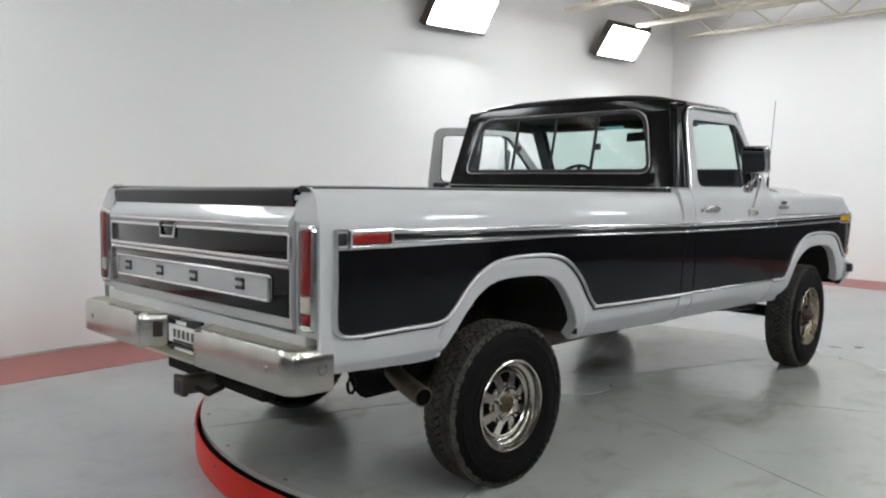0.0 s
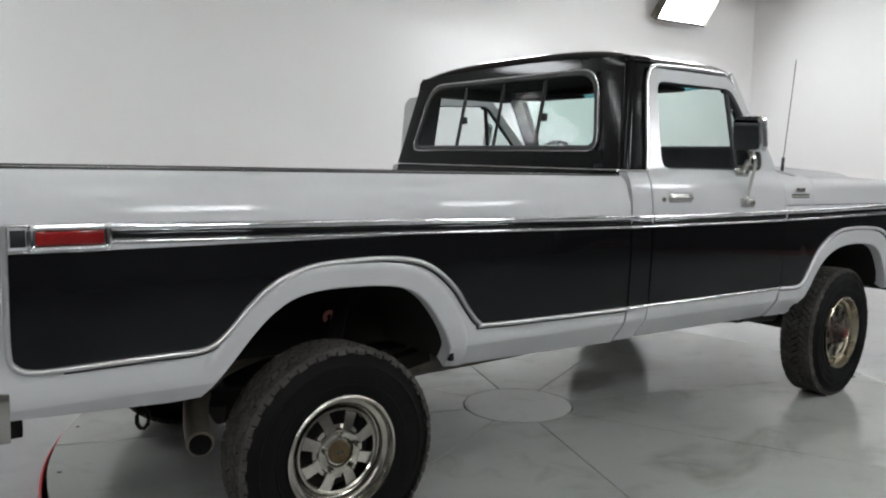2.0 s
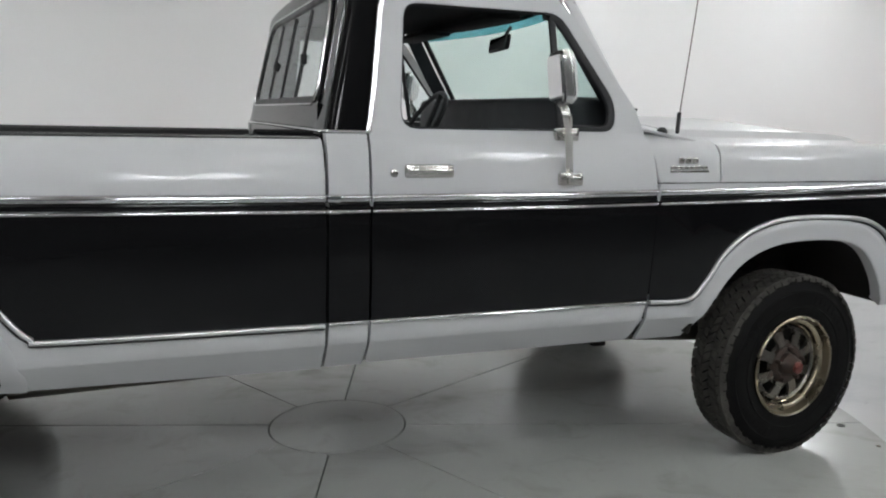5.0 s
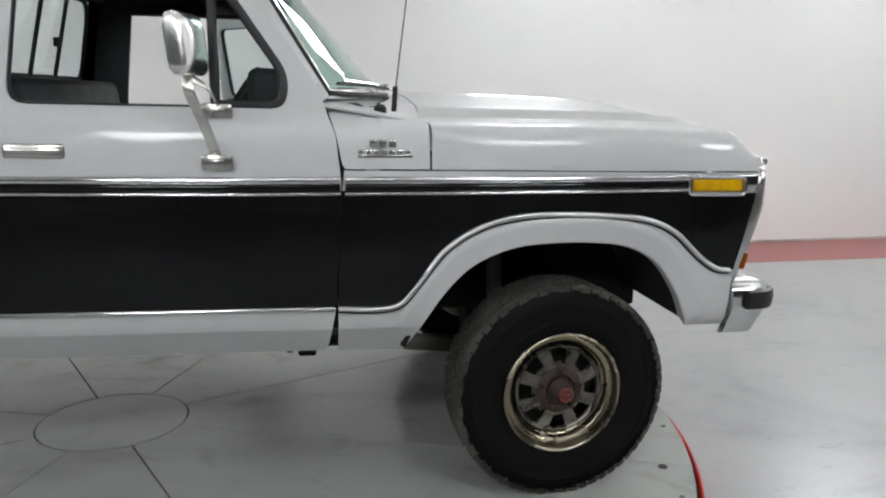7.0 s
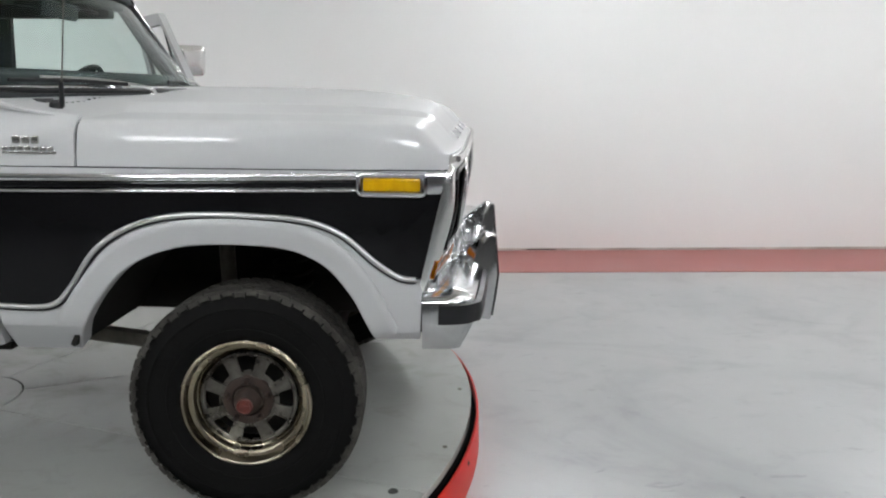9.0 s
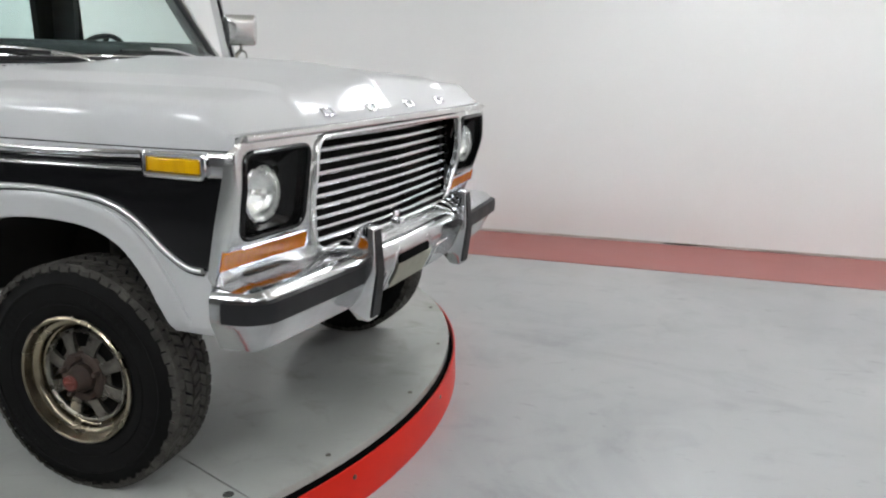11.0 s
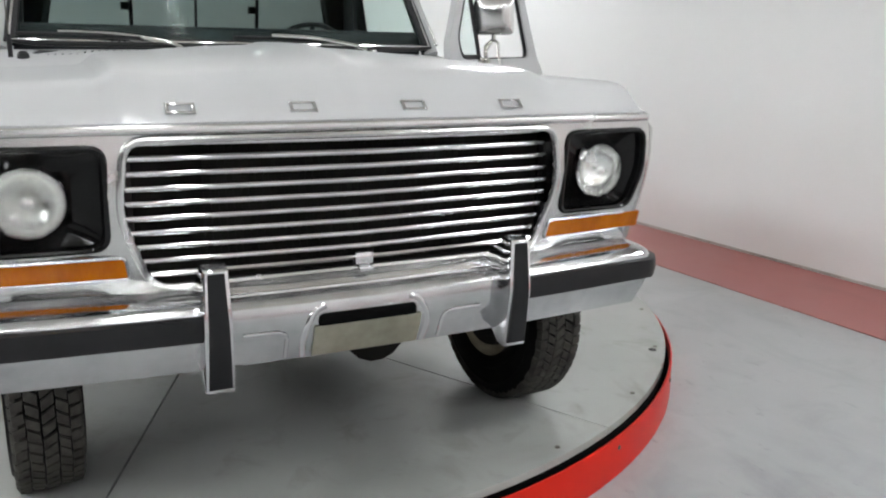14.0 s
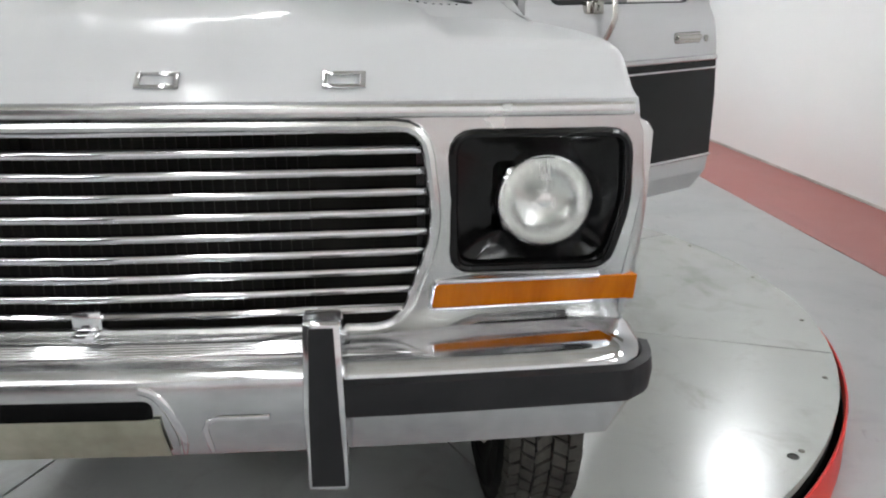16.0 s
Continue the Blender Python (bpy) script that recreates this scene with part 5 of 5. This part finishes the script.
BUMPER = [(0.820, -0.070), (0.826, -0.046), (0.90, -0.008), (0.925, 0.0), (0.985, 0.0), (1.000, -0.006), (1.014, -0.030), (1.022, -0.075), (1.024, -0.13), (1.016, -0.13), (0.99, -0.03), (0.92, -0.03), (0.82, -0.08)]
front_bumper = part("front_bumper", sweep(bumper_path(), [(-z, o) for z, o in BUMPER], out=(1, 0, 0)), BUMPER_CHROME, truck, "chrome front bumper with rubber strips and guards")
for s in (-1, 1):
    pth = [p for p in bumper_path(0.006) if p.y * s > 0.46 and p.x > 4.00]
    part("rubber_strip", sweep(pth, [(-0.988, -0.004), (-0.985, 0.014), (-0.955, 0.018), (-0.925, 0.014), (-0.922, -0.004)], out=(1, 0, 0)), TRIM_BLACK, front_bumper, "black rubber bumper strip")
    y = 0.425 * s
    side_prof = [(4.10, 1.02), (4.235, 1.13), (4.275, 1.12), (4.285, 0.97), (4.262, 0.797), (4.215, 0.80), (4.19, 0.84), (4.10, 0.86)]
    guard = bmesh.new()
    rings = [[guard.verts.new((x, y + dy * (0.86 if z > 1.1 else 1.0), z)) for x, z in side_prof] for dy in (-0.036, 0.036)]
    guard.faces.new(rings[0])
    guard.faces.new(rings[1][::-1])
    for k in range(len(side_prof)):
        j = (k + 1) % len(side_prof)
        guard.faces.new((rings[0][k], rings[0][j], rings[1][j], rings[1][k]))
    bmesh.ops.bevel(guard, geom=guard.edges[:], offset=0.006, segments=2, affect="EDGES", profile=0.5)
    bumper_guard = part("bumper_guard", guard, CHROME, front_bumper, "chrome bumper guard with a black pad")
    pad = surface([[(4.278 + 0.004, y + w, 1.105), (4.278 + 0.004, y - w, 1.105)] if z is None else [(x, y + w, z), (x, y - w, z)] for x, z, w in ((4.279, 1.112, 0.020), (4.291, 0.97, 0.025), (4.283, 0.90, 0.027), (4.270, 0.811, 0.029))], 0.008)
    part("guard_pad", pad, TRIM_BLACK, bumper_guard, "black rubber pad")
# ribbed top step and number-plate recess
for k in range(6):
    # dark rods paint in the dark reflections of the grooves between ribs
    part("bumper_groove", sweep([p + Vector((-0.051 - k * 0.012, 0, 1.0232 - k * 0.0004)) for p in bumper_path() if abs(p.y) < 0.40], oval(0.005, 0.004, 6), out=(0, 0, 1)), SEAM, front_bumper)
    part("bumper_rib", sweep([p + Vector((-0.045 - k * 0.012, 0, 1.0245 - k * 0.0004)) for p in bumper_path() if abs(p.y) < 0.40], oval(0.006, 0.005, 6), out=(0, 0, 1)), CHROME, front_bumper)
# solid block, coloured near-black for the shade inside the slot
part("plate_recess", box(4.16, 4.2345, -0.165, 0.130, 0.912, 0.968, 0.022, 4), HOLE_SHADE, front_bumper, "near-black block painted as the shade in the bumper slot")
part("plate_mount", surface([[(4.228 + off + 0.006, -0.170 + 0.306 * k / 3, z) for k in range(4)] for z, off in ((0.833, -0.041), (0.87, -0.022), (0.90, -0.007), (0.928, 0.0))], 0.003), PLATE_DULL, front_bumper, "bare plate bracket")
for y in (-0.10, 0.06):
    part("screw", lathe([(0.007, 0), (0.006, -0.004), (0, -0.005)], 10), RUST, front_bumper).data.transform(Matrix.Translation((4.203, y, 0.790)) @ Matrix.Rotation(radians(90), 4, "Z"))
BUMPER_LEAN = ((0.82, -0.056), (0.826, -0.046), (0.90, -0.008), (0.925, 0.0), (1.0, 0.0))
for s in (-1, 1):
    side = [(-0.017 + s * o, z) for o, z in ((0.175, 0.832), (0.180, 0.87), (0.178, 0.91), (0.165, 0.945), (0.145, 0.972), (0.12, 0.982))]
    part("bumper_crease", sweep(spline([(4.2265 + lerp(BUMPER_LEAN, z), y, z) for y, z in side], 3), oval(0.018, 0.008), out=(1, 0, 0)), CHROME, front_bumper)
    panel = [(-0.017 + s * o, z) for o, z in ((0.225, 0.836), (0.225, 0.90), (0.232, 0.917), (0.25, 0.925), (0.34, 0.926))]
    part("bumper_crease", sweep([(4.2275 + lerp(BUMPER_LEAN, z), y, z) for y, z in panel], oval(0.010, 0.006), out=(1, 0, 0)), CHROME, front_bumper)
for o in front_bumper.children_recursive:
    if o.name.split(".")[0] in ("bumper_guard", "guard_pad", "plate_recess", "plate_mount", "screw", "bumper_crease"):
        o.data.transform(Matrix.Translation((-0.067, 0, -0.013)))
part("bumper_filler", box(4.00, 4.12, -0.93, 0.93, 0.998, 1.010, 0.004), ALUMINIUM, truck, "bright filler panel above the bumper")
both("splash_panel", lambda: box(3.838, 3.852, -0.945, -0.42, 0.868, 1.16), DARK, truck, "dark inner fender panel")
part("lower_valance", box(3.88, 4.02, -0.90, 0.90, 0.86, 1.01, 0.01), DARK, truck)

# --- wheels ---
R_TYRE, W_TYRE = 0.409, 0.272


def tyre_mesh():
    h = W_TYRE / 2
    prof = [(0.200, -h + 0.030), (0.215, -h + 0.012), (0.245, -h + 0.002), (0.262, -h - 0.001), (0.264, -h - 0.004), (0.268, -h - 0.004), (0.270, -h - 0.001), (0.295, -h - 0.004), (0.332, -h - 0.001), (0.335, -h - 0.004), (0.340, -h - 0.003), (0.343, -h + 0.002), (0.374, -h + 0.014), (0.390, -h + 0.026), (0.396, -h + 0.050), (0.398, -h + 0.08), (0.399, 0)]
    marks = []
    for start, count in ((20, 8), (200, 8), (110, 5), (290, 5)):
        for k in range(count):
            mark = box(-0.009, 0.009, -h - 0.0055, -h + 0.002, 0.288, 0.318, 0.001, 1)
            mark.transform(Matrix.Rotation(radians(start + 6.0 * k), 4, "Y"))
            marks.append(mark)
    return merged(lathe(prof + [(r, -y) for r, y in prof[-2::-1]], 72, True), *marks)


def tread_mesh():
    """Staggered angular blocks in five rows, with shoulder lugs that run down the sidewall."""
    bm = bmesh.new()
    n = 60
    rng = random.Random(4)
    step = 2 * math.pi / n
    rows = [(-0.098, 0.046, 0.5, 0.10), (-0.052, 0.050, 0.0, -0.26), (0.0, 0.054, 0.5, 0.28), (0.052, 0.050, 0.0, -0.26), (0.098, 0.046, 0.5, 0.10)]
    for y0, w, shift, skew in rows:
        for k in range(n):
            a = (k + shift) * step
            da = step * (0.39 + 0.04 * rng.random())
            corners = []
            for sy, sa in ((-1, -1), (1, -1), (1, 1), (-1, 1)):
                aa = a + sa * da + sy * skew * step + (rng.random() - 0.5) * 0.10 * step
                yy = y0 + sy * w * 0.5 * (0.80 + 0.18 * rng.random())
                corners.append((aa, yy))
            lo = [bm.verts.new((0.395 * math.cos(aa), yy, 0.395 * math.sin(aa))) for aa, yy in corners]
            hi = [bm.verts.new((R_TYRE * math.cos(a + (aa - a) * 0.92), y0 + (yy - y0) * 0.92, R_TYRE * math.sin(a + (aa - a) * 0.92))) for aa, yy in corners]
            bm.faces.new(hi)
            for j in range(4):
                bm.faces.new((lo[j], lo[(j + 1) % 4], hi[(j + 1) % 4], hi[j]))
    for s in (-1, 1):
        for k in range(n):
            a = (k + (0.5 if s > 0 else 0.0)) * step
            long = 0.381 if k % 2 else 0.387
            prof = [(0.4085, 0.100), (0.406, 0.112), (0.397, 0.1235), (long, 0.1295)]
            sides = []
            for sa in (-1, 1):
                da = sa * step * 0.41
                sides.append([bm.verts.new((r * math.cos(a + da), s * y, r * math.sin(a + da))) for r, y in prof])
                sides.append([bm.verts.new(((r - 0.012) * math.cos(a + da), s * (y - 0.012), (r - 0.012) * math.sin(a + da))) for r, y in prof])
            o0, i0, o1, i1 = sides
            for j in range(3):
                bm.faces.new((o0[j], o0[j + 1], o1[j + 1], o1[j]))
                bm.faces.new((o0[j], i0[j], i0[j + 1], o0[j + 1]))
                bm.faces.new((o1[j], i1[j], i1[j + 1], o1[j + 1]))
    return bm


def rim_mesh():
    h = W_TYRE / 2
    prof = [(0.205, -h + 0.022), (0.215, -h + 0.012), (0.216, -h - 0.002), (0.210, -h - 0.008), (0.204, -h - 0.004), (0.200, -h + 0.012), (0.196, -h + 0.032), (0.184, -h + 0.036), (0.179, -h + 0.042), (0.175, -h + 0.066), (0.166, -h + 0.071), (0.162, -h + 0.080), (0.159, -h + 0.100), (0.156, 0.10), (0.20, 0.12), (0.205, 0.12), (0.18, 0.09)]
    return lathe(prof + [(0.190, -h + 0.06)], 56, True)


def disc_mesh(y_face):
    """Eight flat spokes with rolled edges round a raised centre."""
    n = 8
    pieces = []
    for k in range(n):
        a = 2 * math.pi * (k + 0.5) / n
        sp = bmesh.new()
        front = [(0.080, -0.023, y_face - 0.008), (0.080, 0.023, y_face - 0.008), (0.100, 0.0170, y_face - 0.010), (0.128, 0.0185, y_face - 0.004), (0.152, 0.029, y_face + 0.004), (0.152, -0.029, y_face + 0.004), (0.128, -0.0185, y_face - 0.004), (0.100, -0.0170, y_face - 0.010)]
        f = [sp.verts.new((r, y, w)) for r, w, y in front]
        b = [sp.verts.new((r, y + 0.014, w * 0.93)) for r, w, y in front]
        sp.faces.new(f)
        sp.faces.new(b[::-1])
        for j in range(8):
            sp.faces.new((f[j], b[j], b[(j + 1) % 8], f[(j + 1) % 8]))
        bmesh.ops.bevel(sp, geom=[e for e in sp.edges], offset=0.003, segments=1, affect="EDGES", profile=0.5)
        sp.transform(Matrix.Rotation(-a, 4, "Y"))
        pieces.append(sp)
    return merged(*pieces, lathe([(0.147, y_face + 0.014), (0.147, y_face + 0.002), (0.153, y_face - 0.004), (0.160, y_face - 0.002), (0.160, y_face + 0.014)], 48, True), lathe([(0.10, y_face + 0.008), (0.10, y_face + 0.004), (0.04, y_face - 0.006), (0.04, y_face + 0.004)], 40, True))


TYRE, TREADS, RIM = tyre_mesh(), tread_mesh(), rim_mesh()
for bm in (TYRE, TREADS, RIM):
    for v in bm.verts:
        v.co.y *= 0.79 if bm is RIM or v.co.y < 0 else 0.70
        far = math.hypot(v.co.x, v.co.z)
        if far > 0.2 and bm is not RIM:
            grow = (0.2 + (far - 0.2) * (0.890 - 0.25 * max(0.0, v.co.y))) / far
            v.co.x *= grow
            v.co.z *= grow


def wheel(x, y, front, side):
    s = 1 if side else -1
    turn = Matrix.Rotation(radians(180), 4, "Z") if side else Matrix()
    place = Matrix.Translation((x, y, TOP + 0.384)) @ Matrix.Rotation(radians(4 if front else 0), 4, "Z") @ turn
    chrome = BRASSY if front else STEEL_WHEEL
    w = part("wheel", TYRE.copy(), RUBBER, truck, "black all-terrain tyre on a tarnished spoked wheel" if front else "black all-terrain tyre on a chrome spoked wheel", False)
    made = [w, part("tread", TREADS.copy(), TREAD, w, "dusty chunky tread blocks", False, 25), part("rim", RIM.copy(), chrome, w, "tarnished brassy wheel rim" if front else "dull chrome wheel rim", False),
            part("spokes", disc_mesh(-0.055), DULL_STEEL if front else STEEL_WHEEL, w, "eight-spoke wheel centre", False),
            part("wheel_boss", lathe([(0.082, -0.04), (0.086, -0.058), (0.082, -0.066), (0.072, -0.070), (0.056, -0.069), (0.050, -0.062), (0.050, -0.03)], 40, True), RUST if front else STEEL_WHEEL, w, "rusty brown hub flange" if front else "", False)]
    for k in range(5):
        a = 2 * math.pi * (k + 0.25) / 5
        nut = lathe([(0.0105, -0.06), (0.0105, -0.086), (0.007, -0.092), (0, -0.092)], 6)
        nut.transform(Matrix.Translation((0.069 * math.cos(a), 0, 0.069 * math.sin(a))))
        made.append(part("wheel_nut", nut, RUST if front else STEEL_WHEEL, w, "", False))
    if front:
        made.append(part("locking_hub", lathe([(0.048, -0.05), (0.046, -0.080), (0.040, -0.086), (0.035, -0.112), (0.030, -0.118), (0, -0.118)], 30), RUST, w, "rusty free-wheeling hub", False))
        made.append(part("hub_dial", merged(lathe([(0.026, -0.117), (0.026, -0.124), (0.022, -0.127), (0.019, -0.124), (0, -0.124)], 24), box(-0.018, 0.018, -0.129, -0.123, -0.004, 0.004, 0.0015)), RED_PLASTIC, w, "faded red hub dial", False))
    else:
        made.append(part("centre_cap", lathe([(0.044, -0.05), (0.043, -0.068), (0.039, -0.074), (0.033, -0.074), (0.031, -0.071), (0, -0.071)], 30), BRONZE, w, "tarnished brown centre cap", False))
        for dx in (-0.012, 0.003):
            made.append(part("cap_mark", box(dx, dx + 0.009, -0.074, -0.070, -0.006, 0.006, 0.001), SEAM, w, "", False))
    made.append(part("brake_drum", lathe([(0, 0.0), (0.15, 0.0), (0.16, 0.02), (0.16, 0.10), (0, 0.10)], 36), DARK, w, "", False))
    for o in made[3:]:
        o.data.transform(Matrix.Translation((0, -0.008, 0)))
    for o in made:
        o.data.transform(place)
    # flattened contact patch
    for o in made[:2]:
        for v in o.data.vertices:
            if v.co.z < TOP + 0.001:
                v.co.z = TOP + 0.001
    return w


WX = {0: -0.856, 1: 0.856}
for side in (0, 1):
    wheel(0.0, WX[side], False, side)
    wheel(3.378, WX[side], True, side)
for bm in (TYRE, TREADS, RIM):
    bm.free()

# --- chassis ---
for side in (0, 1):
    f = flip if side else (lambda b: b)
    part("frame_rail", f(box(-1.10, 3.85, -0.46, -0.38, 0.80, 0.95, 0.01)), DARK, truck, "dark steel frame rail")
    part("leaf_spring", f(sweep(spline([(-0.68, -0.52, 0.80), (-0.35, -0.52, 0.70), (0.0, -0.52, 0.665), (0.35, -0.52, 0.69), (0.66, -0.52, 0.74)], 4), [(-0.032, -0.03), (-0.032, 0.03), (0.032, 0.03), (0.032, -0.03)], out=(0, 0, 1)), ), DARK, truck)
    part("shock_absorber", f(rod([(0.12, -0.58, 0.62), (0.22, -0.55, 1.0)], 0.03, 12)), DARK, truck)
    part("coil_spring", f(rod([(3.46 + 0.065 * math.cos(k * 0.5), -0.54 + 0.065 * math.sin(k * 0.5), 0.72 + 0.0042 * k) for k in range(92)], 0.010, 6)), DARK, truck, "dark coil spring")
    part("shock_absorber", f(rod([(3.24, -0.58, 0.66), (3.22, -0.56, 1.12)], 0.028, 12)), GREY_METAL, truck)
    part("radius_arm", f(sweep([(2.42, -0.50, 0.72), (2.9, -0.52, 0.66), (3.35, -0.54, 0.62)], oval(0.05, 0.07), out=(0, 0, 1))), GREY_METAL, truck, "greasy steel radius arm", False)
    part("steering_link", f(rod([(3.52, -0.65, 0.66), (3.60, 0.0, 0.68)], 0.018, 8)), DARK, truck, "", False)
    # inner wheel housings
    part("inner_fender", f(merged(sweep([(p.x, -0.70, p.y + 0.02) for p in spline(FRONT_OPEN, 2)], [(-0.012, -0.30), (-0.012, 0.27), (0.004, 0.27), (0.004, -0.30)]), box(2.88, 3.84, -0.47, -0.45, 0.95, 1.36))), DARK, truck, "dark inner wheel housing")
    part("inner_fender", f(merged(sweep([(p.x, -0.74, p.y + 0.03) for p in spline(REAR_OPEN, 2)], [(-0.012, -0.24), (-0.012, 0.24), (0.004, 0.24), (0.004, -0.24)]), box(-0.55, 0.50, -0.52, -0.50, 0.95, 1.20))), DARK, truck)
    part("bed_underside", f(box(-1.08, 1.39, -0.50, -0.30, 1.0, 1.016)), DARK, truck)
part("inner_tag", sweep([(0.172 + 0.019 * math.cos(radians(a)), -0.532, 0.988 + 0.019 * math.sin(radians(a))) for a in range(-50, 231, 20)], [(-0.009, 0), (-0.009, 0.003), (0.009, 0.003), (0.009, 0)]), PINK, truck, "faded pink horseshoe-shaped tag", False)
part("rear_axle", merged(rod([(0, -0.72, 0.586), (0, 0.72, 0.586)], 0.045, 14), rod([(-0.12, 0, 0.586), (0.16, 0, 0.586)], 0.14, 16)), DARK, truck, "dark rear axle and differential", False)
part("front_axle", merged(rod([(3.378, -0.72, 0.586), (3.378, 0.72, 0.586)], 0.045, 14), rod([(3.26, 0.25, 0.586), (3.50, 0.25, 0.586)], 0.12, 16)), DARK, truck, "dark front axle", False)
part("drive_shaft", merged(rod([(0.15, 0, 0.62), (1.7, 0.05, 0.72)], 0.035, 12), rod([(3.25, 0.25, 0.62), (2.0, 0.2, 0.70)], 0.03, 12)), DARK, truck, "", False)
part("gearbox", box(1.55, 2.5, -0.16, 0.25, 0.62, 0.95, 0.04), DARK, truck, "dark gearbox and transfer case")
part("cross_member", merged(box(1.5, 1.62, -0.46, 0.46, 0.74, 0.82), box(-0.75, -0.66, -0.46, 0.46, 0.80, 0.92), box(2.36, 2.48, -0.55, 0.55, 0.70, 0.80)), DARK, truck)
part("exhaust", merged(rod(spline([(0.5, -0.30, 0.80), (0.1, -0.34, 0.86), (-0.22, -0.40, 0.82), (-0.36, -0.52, 0.76), (-0.43, -0.68, 0.728), (-0.485, -0.885, 0.704)], 4), 0.044, 16)), PIPE, truck, "tarnished exhaust tailpipe", False)
pipe_way = Vector((-0.055, -0.205, -0.024)).normalized()
part("exhaust_mouth", lathe([(0.037, 0), (0.02, 0.0005), (0, 0.0005)], 16), HOLE_SHADE, truck, "", False).data.transform(Matrix.Translation(Vector((-0.485, -0.885, 0.704)) + pipe_way * 0.003) @ Vector((0, -1, 0)).rotation_difference(pipe_way).to_matrix().to_4x4())
# added dark block that hides the bright floor beyond the chassis
part("fuel_tank", box(0.36, 1.36, -0.36, 0.36, 0.70, 0.99, 0.04), DARK, truck, "dark block added below the bed to stop light showing through")
part("muffler", rod([(0.4, -0.40, 0.70), (1.3, -0.40, 0.70)], 0.07, 14), GREY_METAL, truck, "", False)
part("spare_wheel_carrier", box(-0.95, -0.72, -0.3, 0.3, 0.74, 0.80, 0.02), DARK, truck)
part("tow_shackle", merged(rod([(-0.545, -0.468, 0.80), (-0.545, -0.468, 0.67)], 0.012), rod([(-0.545 + 0.022 * math.cos(a * 0.7), -0.468, 0.635 + 0.038 * math.sin(a * 0.7)) for a in range(10)], 0.008, 6)), DARK, truck, "dark steel safety-chain loop")
part("sill_bracket", merged(box(2.44, 2.56, -0.86, -0.78, 0.772, 0.795, 0.006), box(2.49, 2.55, -0.85, -0.80, 0.748, 0.775, 0.008), box(2.452, 2.472, -0.85, -0.81, 0.762, 0.775, 0.004)), DARK, truck)

# --- cab inside ---
part("bench_cushion", box(1.62, 2.10, -0.72, 0.72, 1.10, 1.26, 0.05, 3), VINYL, truck, "dark vinyl bench seat")
back = box(-0.08, 0.08, -0.72, 0.72, 0, 0.46, 0.05, 3)
back.transform(Matrix.Translation((1.60, 0, 1.20)) @ Matrix.Rotation(radians(-8), 4, "Y"))
part("bench_back", back, VINYL, truck)
part("dashboard", merged(box(2.34, 2.53, -0.86, 0.86, 1.38, 1.702, 0.03, 3), box(2.50, 2.72, -0.80, 0.80, 1.30, 1.60, 0.03)), VINYL, truck, "dark padded dashboard")
part("dash_face", box(2.345, 2.365, -0.70, 0.70, 1.42, 1.60, 0.01), GREY_METAL, truck)
wheel_ring = bmesh.new()
ring = [(0.195 * math.cos(2 * math.pi * k / 36), 0.195 * math.sin(2 * math.pi * k / 36), 0) for k in range(36)]
wheel_ring = sweep(ring, oval(0.026, 0.026), out=(0, 0, 1), closed=True)
wheel_ring = merged(wheel_ring, rod([(-0.19, 0, 0), (0, 0, -0.03), (0.19, 0, 0)], 0.014), rod([(0, 0, -0.03), (0, 0, -0.30)], 0.03))
wheel_ring.transform(Matrix.Translation((2.20, 0.40, 1.565)) @ Matrix.Rotation(radians(-58), 4, "Y"))
part("steering_wheel", wheel_ring, TRIM_BLACK, truck, "black two-spoke steering wheel")
tip = Matrix.Translation((2.40, -0.07, 1.945)) @ Matrix.Rotation(radians(10), 4, "Y") @ Matrix.Rotation(radians(-6), 4, "Z")
mirror_back = merged(box(-0.008, 0.012, -0.125, 0.125, -0.034, 0.034, 0.010), rod([(0.010, 0, 0.02), (0.040, 0, 0.085)], 0.008))
mirror_back.transform(tip)
part("inside_mirror", mirror_back, TRIM_BLACK, truck, "black rear-view mirror")
mirror_face = box(-0.0115, -0.007, -0.115, 0.115, -0.026, 0.026)
mirror_face.transform(tip)
part("inside_mirror_glass", mirror_face, MIRROR, truck)
for s in (-1, 1):
    part("sun_visor", box(2.10, 2.24, s * 0.12, s * 0.62, 1.985, 2.005, 0.008), HEADLINER, truck)
part("belt_buckle", box(1.62, 1.66, -0.80, -0.76, 1.30, 1.55, 0.01), VINYL, truck)
